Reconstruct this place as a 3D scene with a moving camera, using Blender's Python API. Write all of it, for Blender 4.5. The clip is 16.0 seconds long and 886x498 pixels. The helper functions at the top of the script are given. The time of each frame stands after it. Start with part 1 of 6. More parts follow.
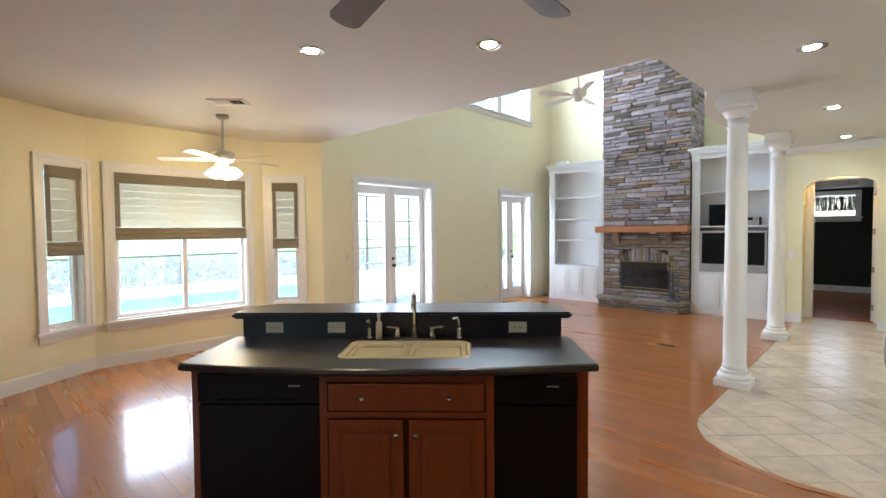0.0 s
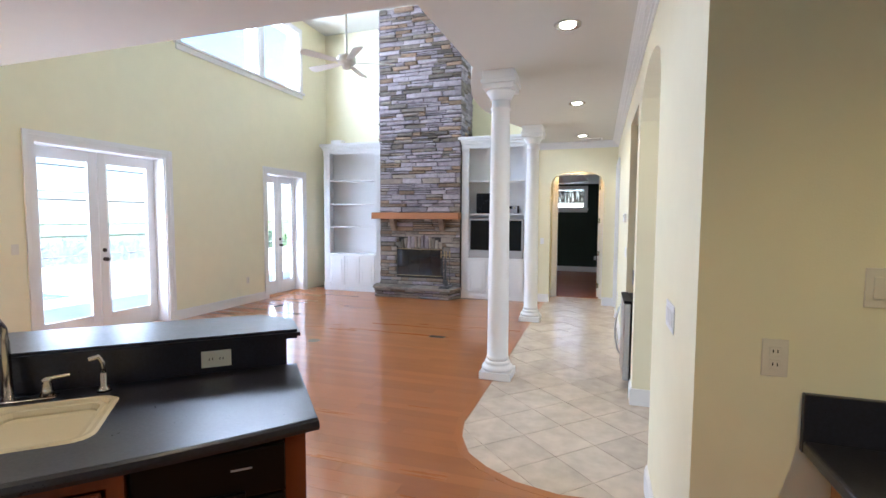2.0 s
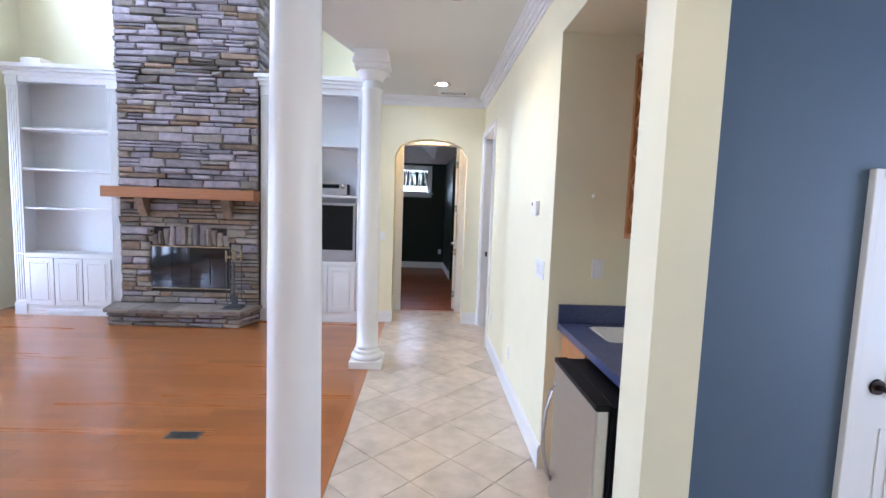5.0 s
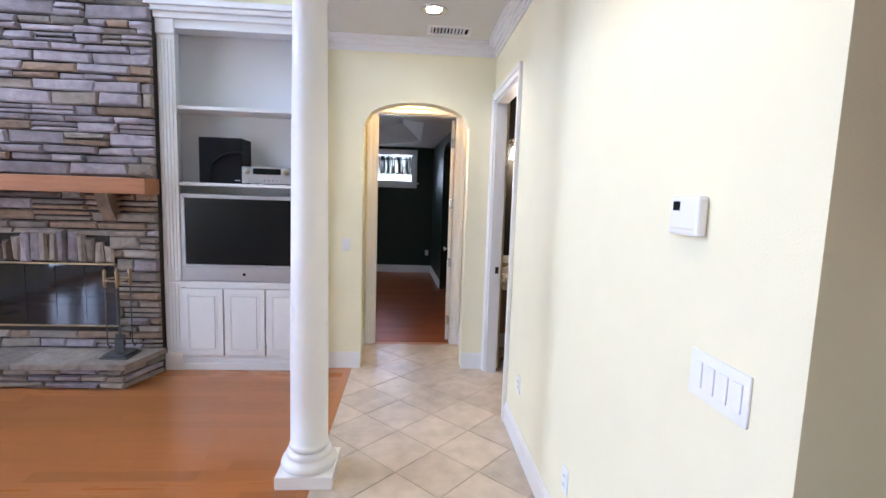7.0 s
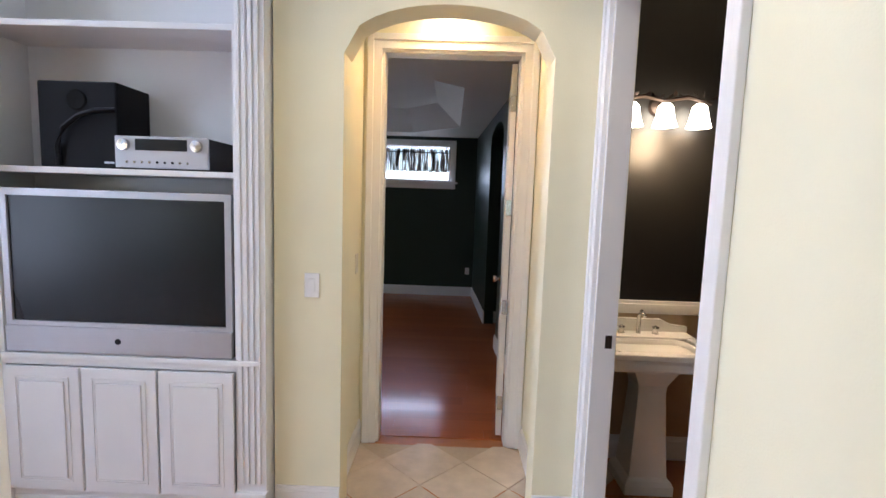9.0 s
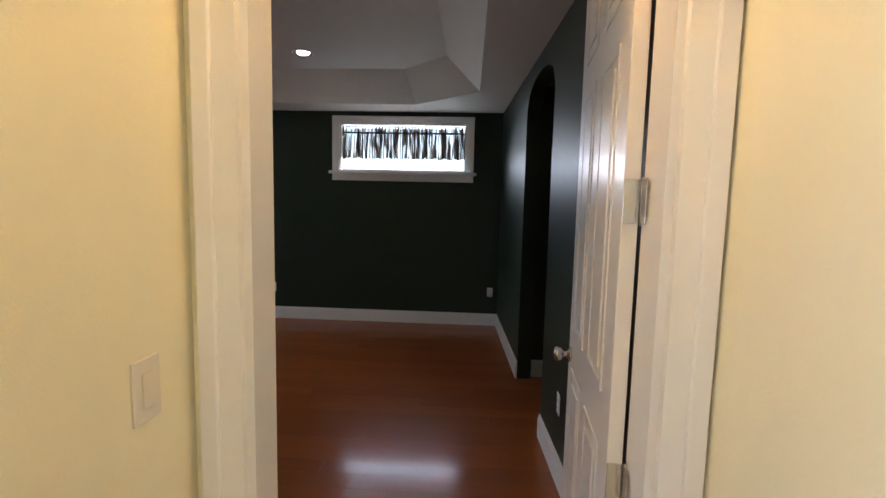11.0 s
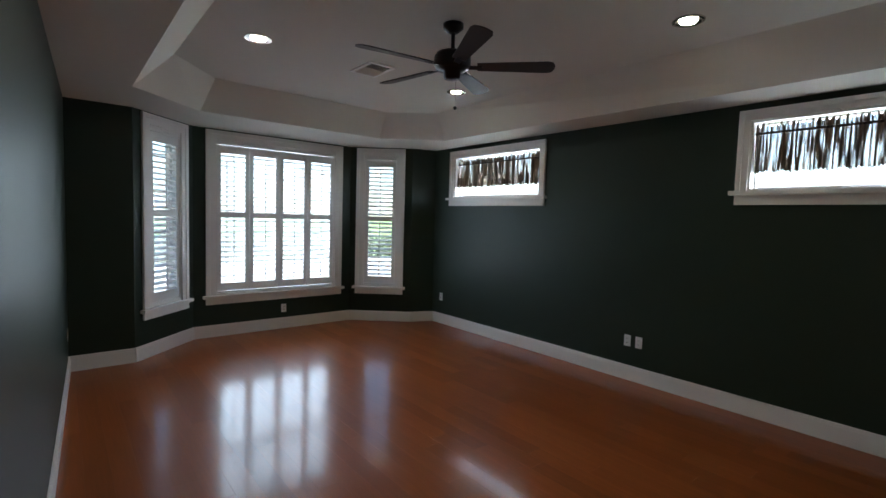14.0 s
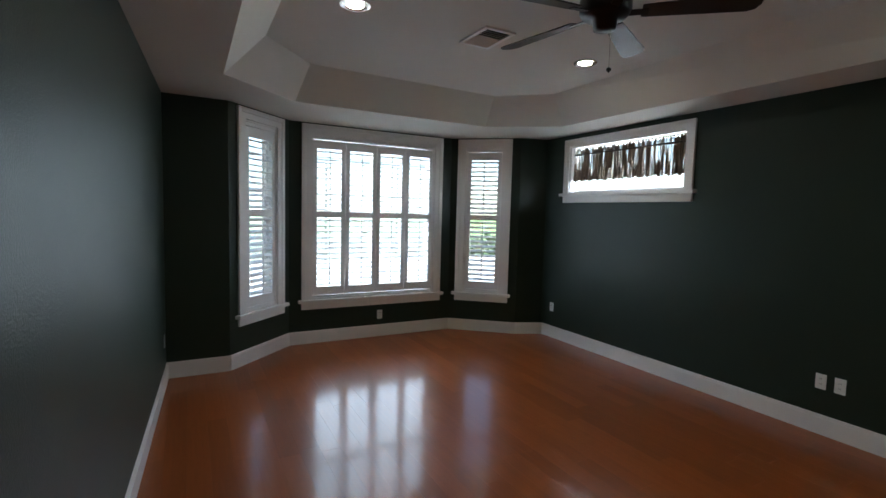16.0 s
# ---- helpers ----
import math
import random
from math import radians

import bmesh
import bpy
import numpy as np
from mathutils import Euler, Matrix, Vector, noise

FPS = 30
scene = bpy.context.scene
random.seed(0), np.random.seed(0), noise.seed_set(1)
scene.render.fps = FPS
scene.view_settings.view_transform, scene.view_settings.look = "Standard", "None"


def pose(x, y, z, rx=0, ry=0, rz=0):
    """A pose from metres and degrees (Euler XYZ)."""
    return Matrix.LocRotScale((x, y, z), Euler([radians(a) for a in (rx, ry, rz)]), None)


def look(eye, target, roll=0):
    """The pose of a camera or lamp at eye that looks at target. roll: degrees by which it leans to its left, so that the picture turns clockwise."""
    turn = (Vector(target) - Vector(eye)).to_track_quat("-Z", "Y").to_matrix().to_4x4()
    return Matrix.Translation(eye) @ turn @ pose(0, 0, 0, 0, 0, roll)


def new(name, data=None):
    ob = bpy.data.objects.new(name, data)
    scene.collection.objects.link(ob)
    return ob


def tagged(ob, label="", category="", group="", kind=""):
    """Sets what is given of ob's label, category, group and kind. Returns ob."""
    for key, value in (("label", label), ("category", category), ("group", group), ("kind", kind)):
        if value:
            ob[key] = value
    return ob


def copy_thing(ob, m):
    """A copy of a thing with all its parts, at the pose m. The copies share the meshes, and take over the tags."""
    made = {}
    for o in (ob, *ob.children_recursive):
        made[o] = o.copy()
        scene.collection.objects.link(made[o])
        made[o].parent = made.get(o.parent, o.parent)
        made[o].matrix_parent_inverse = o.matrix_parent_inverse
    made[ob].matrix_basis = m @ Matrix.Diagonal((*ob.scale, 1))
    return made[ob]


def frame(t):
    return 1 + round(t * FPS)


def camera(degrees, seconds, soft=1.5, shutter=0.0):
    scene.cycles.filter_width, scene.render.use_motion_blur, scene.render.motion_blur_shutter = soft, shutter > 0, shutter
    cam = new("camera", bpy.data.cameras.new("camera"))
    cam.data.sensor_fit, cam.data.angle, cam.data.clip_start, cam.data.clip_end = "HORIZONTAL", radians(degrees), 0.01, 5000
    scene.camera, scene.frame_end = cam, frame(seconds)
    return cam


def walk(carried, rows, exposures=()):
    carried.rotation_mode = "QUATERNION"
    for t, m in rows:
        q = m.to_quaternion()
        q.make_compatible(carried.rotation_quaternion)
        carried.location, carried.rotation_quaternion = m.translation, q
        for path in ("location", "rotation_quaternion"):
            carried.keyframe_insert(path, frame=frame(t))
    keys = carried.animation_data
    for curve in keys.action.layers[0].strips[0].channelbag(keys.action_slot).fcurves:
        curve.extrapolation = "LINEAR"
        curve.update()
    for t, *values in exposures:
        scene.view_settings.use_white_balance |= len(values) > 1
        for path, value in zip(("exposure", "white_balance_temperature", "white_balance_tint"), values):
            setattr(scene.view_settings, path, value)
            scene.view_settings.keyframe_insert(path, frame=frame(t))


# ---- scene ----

# ---- camera ----
cam = camera(87.0, 16.0)
PATH = [
    (0, (0.138, -0.105, 1.588), (-1.244, 1.339, 1.515), -0.5),
    (0.5, (0.139, -0.005, 1.595), (-1.132, 1.537, 1.523), -0.7),
    (1, (0.133, 0.193, 1.598), (-0.996, 1.842, 1.517), -0.8),
    (1.5, (0.059, 0.466, 1.579), (-0.825, 2.256, 1.461), -0.1),
    (2, (-0.068, 0.848, 1.568), (-0.696, 2.742, 1.436), 0.3),
    (2.5, (-0.181, 1.302, 1.558), (-0.589, 3.255, 1.422), 0.5),
    (3, (-0.302, 1.711, 1.557), (-0.492, 3.699, 1.45), 1.4),
    (3.5, (-0.423, 2.161, 1.552), (-0.444, 4.158, 1.436), 1.6),
    (4, (-0.488, 2.664, 1.536), (-0.468, 4.659, 1.397), 1.9),
    (6.3, (-0.495, 4.768, 1.624), (-0.361, 6.751, 1.403), 1.7),
    (6.5, (-0.489, 4.973, 1.619), (-0.365, 6.956, 1.396), 1.8),
    (7, (-0.487, 5.493, 1.608), (-0.345, 7.476, 1.385), 1.9),
    (7.5, (-0.444, 6.005, 1.594), (-0.351, 7.99, 1.368), 1.9),
    (8, (-0.425, 6.531, 1.585), (-0.388, 8.52, 1.384), 2.7),
    (8.5, (-0.421, 7.065, 1.576), (-0.398, 9.054, 1.374), 2.4),
    (9, (-0.416, 7.586, 1.563), (-0.448, 9.575, 1.359), 1.9),
    (9.2, (-0.441, 7.792, 1.562), (-0.458, 9.78, 1.342), 1.9),
    (11.3, (-0.4, 9.799, 1.521), (-0.566, 11.783, 1.331), 1.0),
    (11.5, (-0.409, 9.964, 1.531), (-0.642, 11.943, 1.359), 0.9),
    (12, (-0.379, 10.349, 1.611), (-0.799, 12.296, 1.428), 0.8),
    (12.5, (-0.457, 10.594, 1.608), (-1.148, 12.462, 1.43), 0.4),
    (13, (-0.486, 10.769, 1.592), (-1.552, 12.455, 1.449), 0.4),
    (13.5, (-0.556, 10.83, 1.587), (-1.887, 12.317, 1.467), 1.7),
    (14, (-0.596, 10.852, 1.572), (-2.137, 12.12, 1.442), 1.7),
    (14.5, (-0.634, 10.909, 1.561), (-2.284, 12.032, 1.429), 1.2),
    (15, (-0.776, 11.022, 1.565), (-2.475, 12.066, 1.419), 1.7),
    (15.5, (-1.022, 11.011, 1.588), (-2.74, 12.028, 1.466), 2.1),
    (16, (-1.339, 11.103, 1.592), (-3.092, 12.055, 1.438), 1.5),
]
walk(cam, [(t, look(eye, target, roll)) for t, eye, target, roll in PATH],
     exposures=[(0.0, 1.76, 5600, 3), (1.5, 1.92, 5450, 6), (3.0, 1.95, 4950, 12), (4.2, 1.95, 4950, 11), (6.5, 1.96, 5100, 14), (8.5, 1.94, 5200, 12), (9.0, 1.83, 5300, 14), (9.2, 1.8, 5350, 14), (11.3, 1.92, 5900, 9), (13.0, 1.92, 5800, 4), (16.0, 1.92, 5850, 3)])

# ---- light ----
world = bpy.data.worlds.new("sky")
scene.world = world
world.use_nodes = True
wn = world.node_tree.nodes
sky = wn.new("ShaderNodeTexSky")
sky.sky_type, sky.sun_disc = "NISHITA", False
sky.sun_elevation, sky.sun_rotation = radians(55), radians(40)
world.node_tree.links.new(sky.outputs[0], wn["Background"].inputs[0])
wn["Background"].inputs[1].default_value = 0.15
sun_data = bpy.data.lights.new("sun", "SUN")
sun_data.energy, sun_data.angle, sun_data.color = 5.0, radians(0.6), (1.0, 0.95, 0.88)
sun_ob = new("sun", sun_data)
sun_ob.matrix_world = look((0, 0, 30), (-8, -4, 14))


def area(name, m, w, h, watts, color=(0.91, 0.92, 1.0)):
    """Skylight entering through a window's opening, shining along the pose's -z."""
    d = bpy.data.lights.new(name, "AREA")
    d.shape, d.size, d.size_y, d.energy, d.color = "RECTANGLE", w, h, watts, color
    ob = new(name, d)
    ob.matrix_world = m
    return ob


def lamp_glow(name, at, watts, color=(1.0, 0.78, 0.5), size=0.05, spot=0):
    d = bpy.data.lights.new(name, "SPOT" if spot else "POINT")
    d.energy, d.color, d.shadow_soft_size = watts, color, size
    if spot:
        d.spot_size, d.spot_blend = radians(spot), 0.6
    ob = new(name, d)
    ob.location = at
    return ob


# ---- plan, in metres: y runs down the hall, x to its right ----
ZC = 2.95           # kitchen and hall ceiling
ZH = 5.7            # living room ceiling
XL = -6.1           # living room's window wall
XH = 0.238           # hall's right wall
YK = 2.5            # kitchen side of the hall wall's end
YA = 9.74           # arch wall
YD = 10.46          # bedroom door wall, hall side
YR = 10.565         # bedroom side of that wall
YW0, YW = 10.69, 10.895  # bedroom side wall: by the door's recess, by the bay
YB = 15.275          # bedroom back wall
XS = -6.24          # bedroom's wall beside the bay
XB = -6.893         # bedroom bay
ZS, ZT = 2.59, 2.88  # bedroom soffit and tray
SKY_W = 37.0        # skylight through a pair of doors, watts
VX, VY = -1.22, 3.75  # edge of the low ceiling

# ---- materials ----


def mat(name, color, rough=0.5, metal=0.0, grain=0.0, scale=20.0, bump=0.0, bscale=120.0, spec=0.5, coat=0.0, wear=0.0, wscale=1.5,
        stretch=(1, 1, 1), per_object=0.0, per_island=0.0, world_space=True):
    """A surface with fine grain, broad wear, relief, and a change of tone from piece to piece."""
    m = bpy.data.materials.new(name)
    m.use_nodes = True
    n, lk = m.node_tree.nodes, m.node_tree.links
    b = n["Principled BSDF"]
    b.inputs["Roughness"].default_value, b.inputs["Metallic"].default_value = rough, metal
    b.inputs["Specular IOR Level"].default_value = spec
    b.inputs["Coat Weight"].default_value = coat
    b.inputs["Coat Roughness"].default_value = 0.08
    geo = n.new("ShaderNodeNewGeometry")
    mp = n.new("ShaderNodeMapping")
    mp.inputs["Scale"].default_value = stretch
    lk.new(geo.outputs["Position"], mp.inputs[0])

    def tex(s, detail):
        t = n.new("ShaderNodeTexNoise")
        t.inputs["Scale"].default_value, t.inputs["Detail"].default_value = s, detail
        lk.new(mp.outputs[0], t.inputs["Vector"])
        return t.outputs[0]

    def math_node(op, a, c):
        q = n.new("ShaderNodeMath")
        q.operation = op
        for i, v in enumerate((a, c)):
            if isinstance(v, (int, float)):
                q.inputs[i].default_value = v
            else:
                lk.new(v, q.inputs[i])
        return q.outputs[0]

    factor = None
    for amount, source in ((grain, tex(scale, 6) if grain else None), (wear, tex(wscale, 3) if wear else None)):
        if amount:
            v = math_node("ADD", math_node("MULTIPLY", math_node("SUBTRACT", source, 0.5), 2 * amount), 1.0)
            factor = v if factor is None else math_node("MULTIPLY", factor, v)
    for amount, kind in ((per_object, "o"), (per_island, "i")):
        if amount:
            s = n.new("ShaderNodeObjectInfo").outputs["Random"] if kind == "o" else geo.outputs["Random Per Island"]
            v = math_node("ADD", math_node("MULTIPLY", math_node("SUBTRACT", s, 0.5), 2 * amount), 1.0)
            factor = v if factor is None else math_node("MULTIPLY", factor, v)
    if factor is None:
        b.inputs["Base Color"].default_value = (*color, 1)
    else:
        mx = n.new("ShaderNodeVectorMath")
        mx.operation = "SCALE"
        mx.inputs[0].default_value = color
        lk.new(factor, mx.inputs["Scale"])
        lk.new(mx.outputs[0], b.inputs["Base Color"])
        r = math_node("ADD", math_node("MULTIPLY", math_node("SUBTRACT", factor, 1.0), -0.25 * rough), rough)
        lk.new(r, b.inputs["Roughness"])
    if bump:
        bp = n.new("ShaderNodeBump")
        bp.inputs["Strength"].default_value, bp.inputs["Distance"].default_value = 1.0, bump
        lk.new(tex(bscale, 4), bp.inputs["Height"])
        lk.new(bp.outputs[0], b.inputs["Normal"])
    return m


def glowing(name, color, strength):
    m = bpy.data.materials.new(name)
    m.use_nodes = True
    b = m.node_tree.nodes["Principled BSDF"]
    b.inputs["Base Color"].default_value = (*color, 1)
    b.inputs["Emission Color"].default_value = (*color, 1)
    b.inputs["Emission Strength"].default_value = strength
    return m


def glass(name, tint=(1, 1, 1), rough=0.0):
    """Thin pane: clear, with a slight gloss."""
    m = bpy.data.materials.new(name)
    m.use_nodes = True
    n, lk = m.node_tree.nodes, m.node_tree.links
    n.remove(n["Principled BSDF"])
    t, g, mx = n.new("ShaderNodeBsdfTransparent"), n.new("ShaderNodeBsdfGlossy"), n.new("ShaderNodeMixShader")
    mx.inputs[0].default_value = 0.04
    t.inputs[0].default_value = (*tint, 1)
    g.inputs["Roughness"].default_value = rough
    lk.new(t.outputs[0], mx.inputs[1]), lk.new(g.outputs[0], mx.inputs[2])
    lk.new(mx.outputs[0], n["Material Output"].inputs[0])
    return m


def translucent(name, color, amount=0.5, clear=0.0):
    """Woven cloth that daylight shines through."""
    m = bpy.data.materials.new(name)
    m.use_nodes = True
    n, lk = m.node_tree.nodes, m.node_tree.links
    b = n["Principled BSDF"]
    b.inputs["Roughness"].default_value = 0.9
    geo, tx = n.new("ShaderNodeNewGeometry"), n.new("ShaderNodeTexNoise")
    mp = n.new("ShaderNodeMapping")
    mp.inputs["Scale"].default_value = (6, 6, 90)
    tx.inputs["Scale"].default_value, tx.inputs["Detail"].default_value = 3, 5
    lk.new(geo.outputs["Position"], mp.inputs[0]), lk.new(mp.outputs[0], tx.inputs["Vector"])
    ramp = n.new("ShaderNodeMapRange")
    ramp.inputs["To Min"].default_value, ramp.inputs["To Max"].default_value = 0.75, 1.25
    lk.new(tx.outputs[0], ramp.inputs[0])
    mx = n.new("ShaderNodeVectorMath")
    mx.operation = "SCALE"
    mx.inputs[0].default_value = color
    lk.new(ramp.outputs[0], mx.inputs["Scale"])
    lk.new(mx.outputs[0], b.inputs["Base Color"])
    t, s = n.new("ShaderNodeBsdfTranslucent"), n.new("ShaderNodeMixShader")
    lk.new(mx.outputs[0], t.inputs[0])
    s.inputs[0].default_value = amount
    lk.new(b.outputs[0], s.inputs[1]), lk.new(t.outputs[0], s.inputs[2])
    out = s
    if clear:
        tr, s2 = n.new("ShaderNodeBsdfTransparent"), n.new("ShaderNodeMixShader")
        s2.inputs[0].default_value = clear
        lk.new(s.outputs[0], s2.inputs[1]), lk.new(tr.outputs[0], s2.inputs[2])
        out = s2
    lk.new(out.outputs[0], n["Material Output"].inputs[0])
    return m


def streaked(name, color):
    """Thin gathered cloth: dark folds with sheer gaps between."""
    m = translucent(name, color, 0.3)
    n, lk = m.node_tree.nodes, m.node_tree.links
    out = n["Material Output"]
    cloth = out.inputs[0].links[0].from_socket
    geo, mp, tx, ramp = n.new("ShaderNodeNewGeometry"), n.new("ShaderNodeMapping"), n.new("ShaderNodeTexNoise"), n.new("ShaderNodeMapRange")
    mp.inputs["Scale"].default_value = (60, 1, 3.5)
    tx.inputs["Scale"].default_value, tx.inputs["Detail"].default_value = 1.0, 4
    ramp.inputs["From Min"].default_value, ramp.inputs["From Max"].default_value = 0.48, 0.62
    ramp.inputs["To Max"].default_value = 0.7
    lk.new(geo.outputs["Position"], mp.inputs[0]), lk.new(mp.outputs[0], tx.inputs["Vector"]), lk.new(tx.outputs[0], ramp.inputs[0])
    tr, mx = n.new("ShaderNodeBsdfTransparent"), n.new("ShaderNodeMixShader")
    lk.new(ramp.outputs[0], mx.inputs[0]), lk.new(cloth, mx.inputs[1]), lk.new(tr.outputs[0], mx.inputs[2])
    lk.new(mx.outputs[0], out.inputs[0])
    return m


M_YELLOW = mat("pale yellow wall paint", (0.825, 0.78, 0.565), 0.55, grain=0.03, scale=6, wear=0.03, bump=0.0006, bscale=160)
M_GREEN = mat("dark green wall paint", (0.021, 0.034, 0.024), 0.42, spec=0.3, grain=0.06, scale=8, wear=0.05, bump=0.0012, bscale=140)
M_BLUE = mat("slate blue wall paint", (0.085, 0.125, 0.19), 0.5, grain=0.04, scale=8, bump=0.0006, bscale=160)
M_BLACK = mat("black wall paint", (0.012, 0.011, 0.010), 0.4, grain=0.08, scale=8, bump=0.001, bscale=140)
M_TAN = mat("tan wall paint", (0.42, 0.31, 0.19), 0.5, grain=0.05, scale=8, bump=0.0006)
M_CEIL = mat("white ceiling paint", (0.675, 0.665, 0.61), 0.8, grain=0.02, scale=9, bump=0.0008, bscale=90)
M_WHITE = mat("white gloss trim paint", (0.80, 0.79, 0.78), 0.3, grain=0.02, scale=12, wear=0.02)
M_SATIN = mat("white satin cabinet paint", (0.78, 0.78, 0.79), 0.38, grain=0.02, scale=10, wear=0.02)
M_WOOD = mat("orange stained plank", (0.36, 0.135, 0.036), 0.28, spec=0.3, grain=0.08, scale=9, wear=0.06, wscale=1.6, stretch=(0.35, 6, 1), per_object=0.13,
             per_island=0.13, coat=0.5, bscale=14)
M_WOOD2 = mat("red brown stained plank", (0.28, 0.08, 0.021), 0.32, spec=0.12, grain=0.17, scale=9, wear=0.08, wscale=1.6, stretch=(0.35, 6, 1), per_object=0.13,
              per_island=0.13, coat=0.45, bump=0.00015, bscale=14)
M_WOOD2.node_tree.nodes["Principled BSDF"].inputs["Coat Roughness"].default_value = 0.12
M_GAP = mat("dark floor joint", (0.34, 0.125, 0.034), 0.4, grain=0.1)
M_TILE = mat("beige ceramic tile", (0.55, 0.47, 0.38), 0.26, grain=0.26, scale=9, wear=0.24, wscale=2.6, per_object=0.07, bump=0.0004, bscale=50)
M_GROUT = mat("brown grey grout", (0.43, 0.355, 0.27), 0.85, grain=0.12, scale=40)
M_CHERRY = mat("reddish cherry cabinet wood", (0.17, 0.042, 0.014), 0.3, grain=0.28, scale=7, wear=0.16, stretch=(5, 5, 0.5), coat=0.25)
M_OAK = mat("honey oak wood", (0.42, 0.19, 0.065), 0.38, grain=0.25, scale=9, stretch=(1, 1, 5), wear=0.1)
M_MANTEL = mat("orange pine mantel", (0.36, 0.15, 0.055), 0.55, grain=0.28, scale=7, stretch=(0.5, 5, 6), wear=0.2, bump=0.002, bscale=25)
M_COUNTER = mat("dark blue speckled laminate", (0.018, 0.018, 0.028), 0.3, grain=0.65, scale=90, wear=0.35, wscale=9, bump=0.0002)
M_BARTOP = mat("blue speckled worktop", (0.055, 0.068, 0.15), 0.32, grain=0.85, scale=80, wear=0.25, wscale=9)
M_APPL = mat("black gloss appliance", (0.004, 0.004, 0.005), 0.3, spec=0.2, grain=0.1)
M_STEEL = mat("brushed stainless steel", (0.55, 0.54, 0.53), 0.32, 1.0, grain=0.08, scale=5, stretch=(1, 1, 30))
M_CHROME = mat("brushed nickel", (0.58, 0.56, 0.53), 0.22, 1.0, grain=0.05)
M_BRASS = mat("antique brass", (0.36, 0.27, 0.15), 0.38, 1.0, grain=0.15)
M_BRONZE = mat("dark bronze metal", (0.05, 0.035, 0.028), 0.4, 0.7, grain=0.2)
M_CREAM = mat("cream enamel", (0.72, 0.64, 0.46), 0.18, grain=0.02)
M_PORC = mat("white porcelain", (0.82, 0.80, 0.76), 0.12, grain=0.01)
M_PLATE = mat("almond switch plate", (0.72, 0.68, 0.58), 0.4, grain=0.02)
M_PLATEW = mat("white switch plate", (0.82, 0.82, 0.82), 0.4, grain=0.02)
M_DARK = mat("dark slot", (0.008, 0.008, 0.008), 0.7, spec=0.1, grain=0.05)
M_STONE = mat("grey ledge stone", (0.25, 0.212, 0.178), 0.85, grain=0.4, scale=14, wear=0.3, wscale=5, per_object=0.3, per_island=0.3, bump=0.014, bscale=26)
M_STONEB = mat("brown ledge stone", (0.24, 0.168, 0.115), 0.85, grain=0.4, scale=14, wear=0.3, wscale=5, per_object=0.28, per_island=0.28, bump=0.014, bscale=26)
M_STONEV = mat("violet grey ledge stone", (0.28, 0.245, 0.265), 0.85, grain=0.4, scale=14, wear=0.3, wscale=5, per_object=0.28, per_island=0.28, bump=0.014, bscale=26)
M_MORTAR = mat("recessed dark mortar", (0.035, 0.03, 0.027), 0.95, grain=0.3, scale=30, bump=0.004, bscale=40)
M_SOOT = mat("sooty firebrick", (0.03, 0.028, 0.027), 0.9, grain=0.4, scale=10)
M_GLASS = glass("window glass")
M_FIREGLASS = mat("smoked fire door glass", (0.012, 0.014, 0.017), 0.05, spec=0.6, grain=0.05, scale=2)
M_SCREEN = mat("dark television screen", (0.008, 0.010, 0.011), 0.24, spec=0.25, grain=0.03, scale=2)
M_SILVER = mat("silver plastic", (0.42, 0.42, 0.44), 0.35, 0.4, grain=0.04)
M_BLKPL = mat("black plastic", (0.006, 0.006, 0.008), 0.45, spec=0.12, grain=0.1, scale=30)
M_LINEN = translucent("cream woven shade", (0.76, 0.74, 0.64), 0.5)
M_TAUPE = translucent("taupe shade border", (0.27, 0.23, 0.17), 0.15)
M_VALANCE = streaked("dark patterned valance", (0.13, 0.095, 0.065))
M_SHUTTER = mat("white shutter paint", (0.80, 0.80, 0.80), 0.35, grain=0.02, scale=12)
M_FANDARK = mat("dark walnut fan blade", (0.022, 0.014, 0.011), 0.4, grain=0.3, scale=8, coat=0.2)
M_FANBLK = mat("black fan metal", (0.010, 0.009, 0.010), 0.35, 0.5, grain=0.1)
M_FANWHITE = mat("white fan enamel", (0.70, 0.66, 0.58), 0.3, grain=0.03)
M_BULB = glowing("warm lamp glass", (1.0, 0.80, 0.52), 8.0)
M_CAN = glowing("lit downlight", (1.0, 0.86, 0.66), 22.0)
M_LAWN = mat("sunlit lawn", (0.16, 0.24, 0.07), 0.9, grain=0.4, scale=3, wear=0.3)
M_LEAF = mat("hedge leaf", (0.15, 0.19, 0.11), 0.6, grain=0.4, scale=3, per_island=0.5)
M_DECK = mat("pale pool deck", (0.62, 0.60, 0.56), 0.8, grain=0.15, scale=8, wear=0.1)
M_POOL = mat("turquoise pool water", (0.10, 0.42, 0.52), 0.08, grain=0.2, scale=2, bump=0.01, bscale=4)
# insect mesh whose pale colour doubles as bright outdoor haze
M_SCREENMESH = translucent("fine insect screen mesh", (0.72, 0.74, 0.74), 0.5, 0.78)
M_IRON = mat("dark screen frame", (0.05, 0.05, 0.05), 0.5, grain=0.1)
M_TEAL = mat("grey green register", (0.16, 0.15, 0.12), 0.5, 0.4, grain=0.1)

# ---- building helpers ----


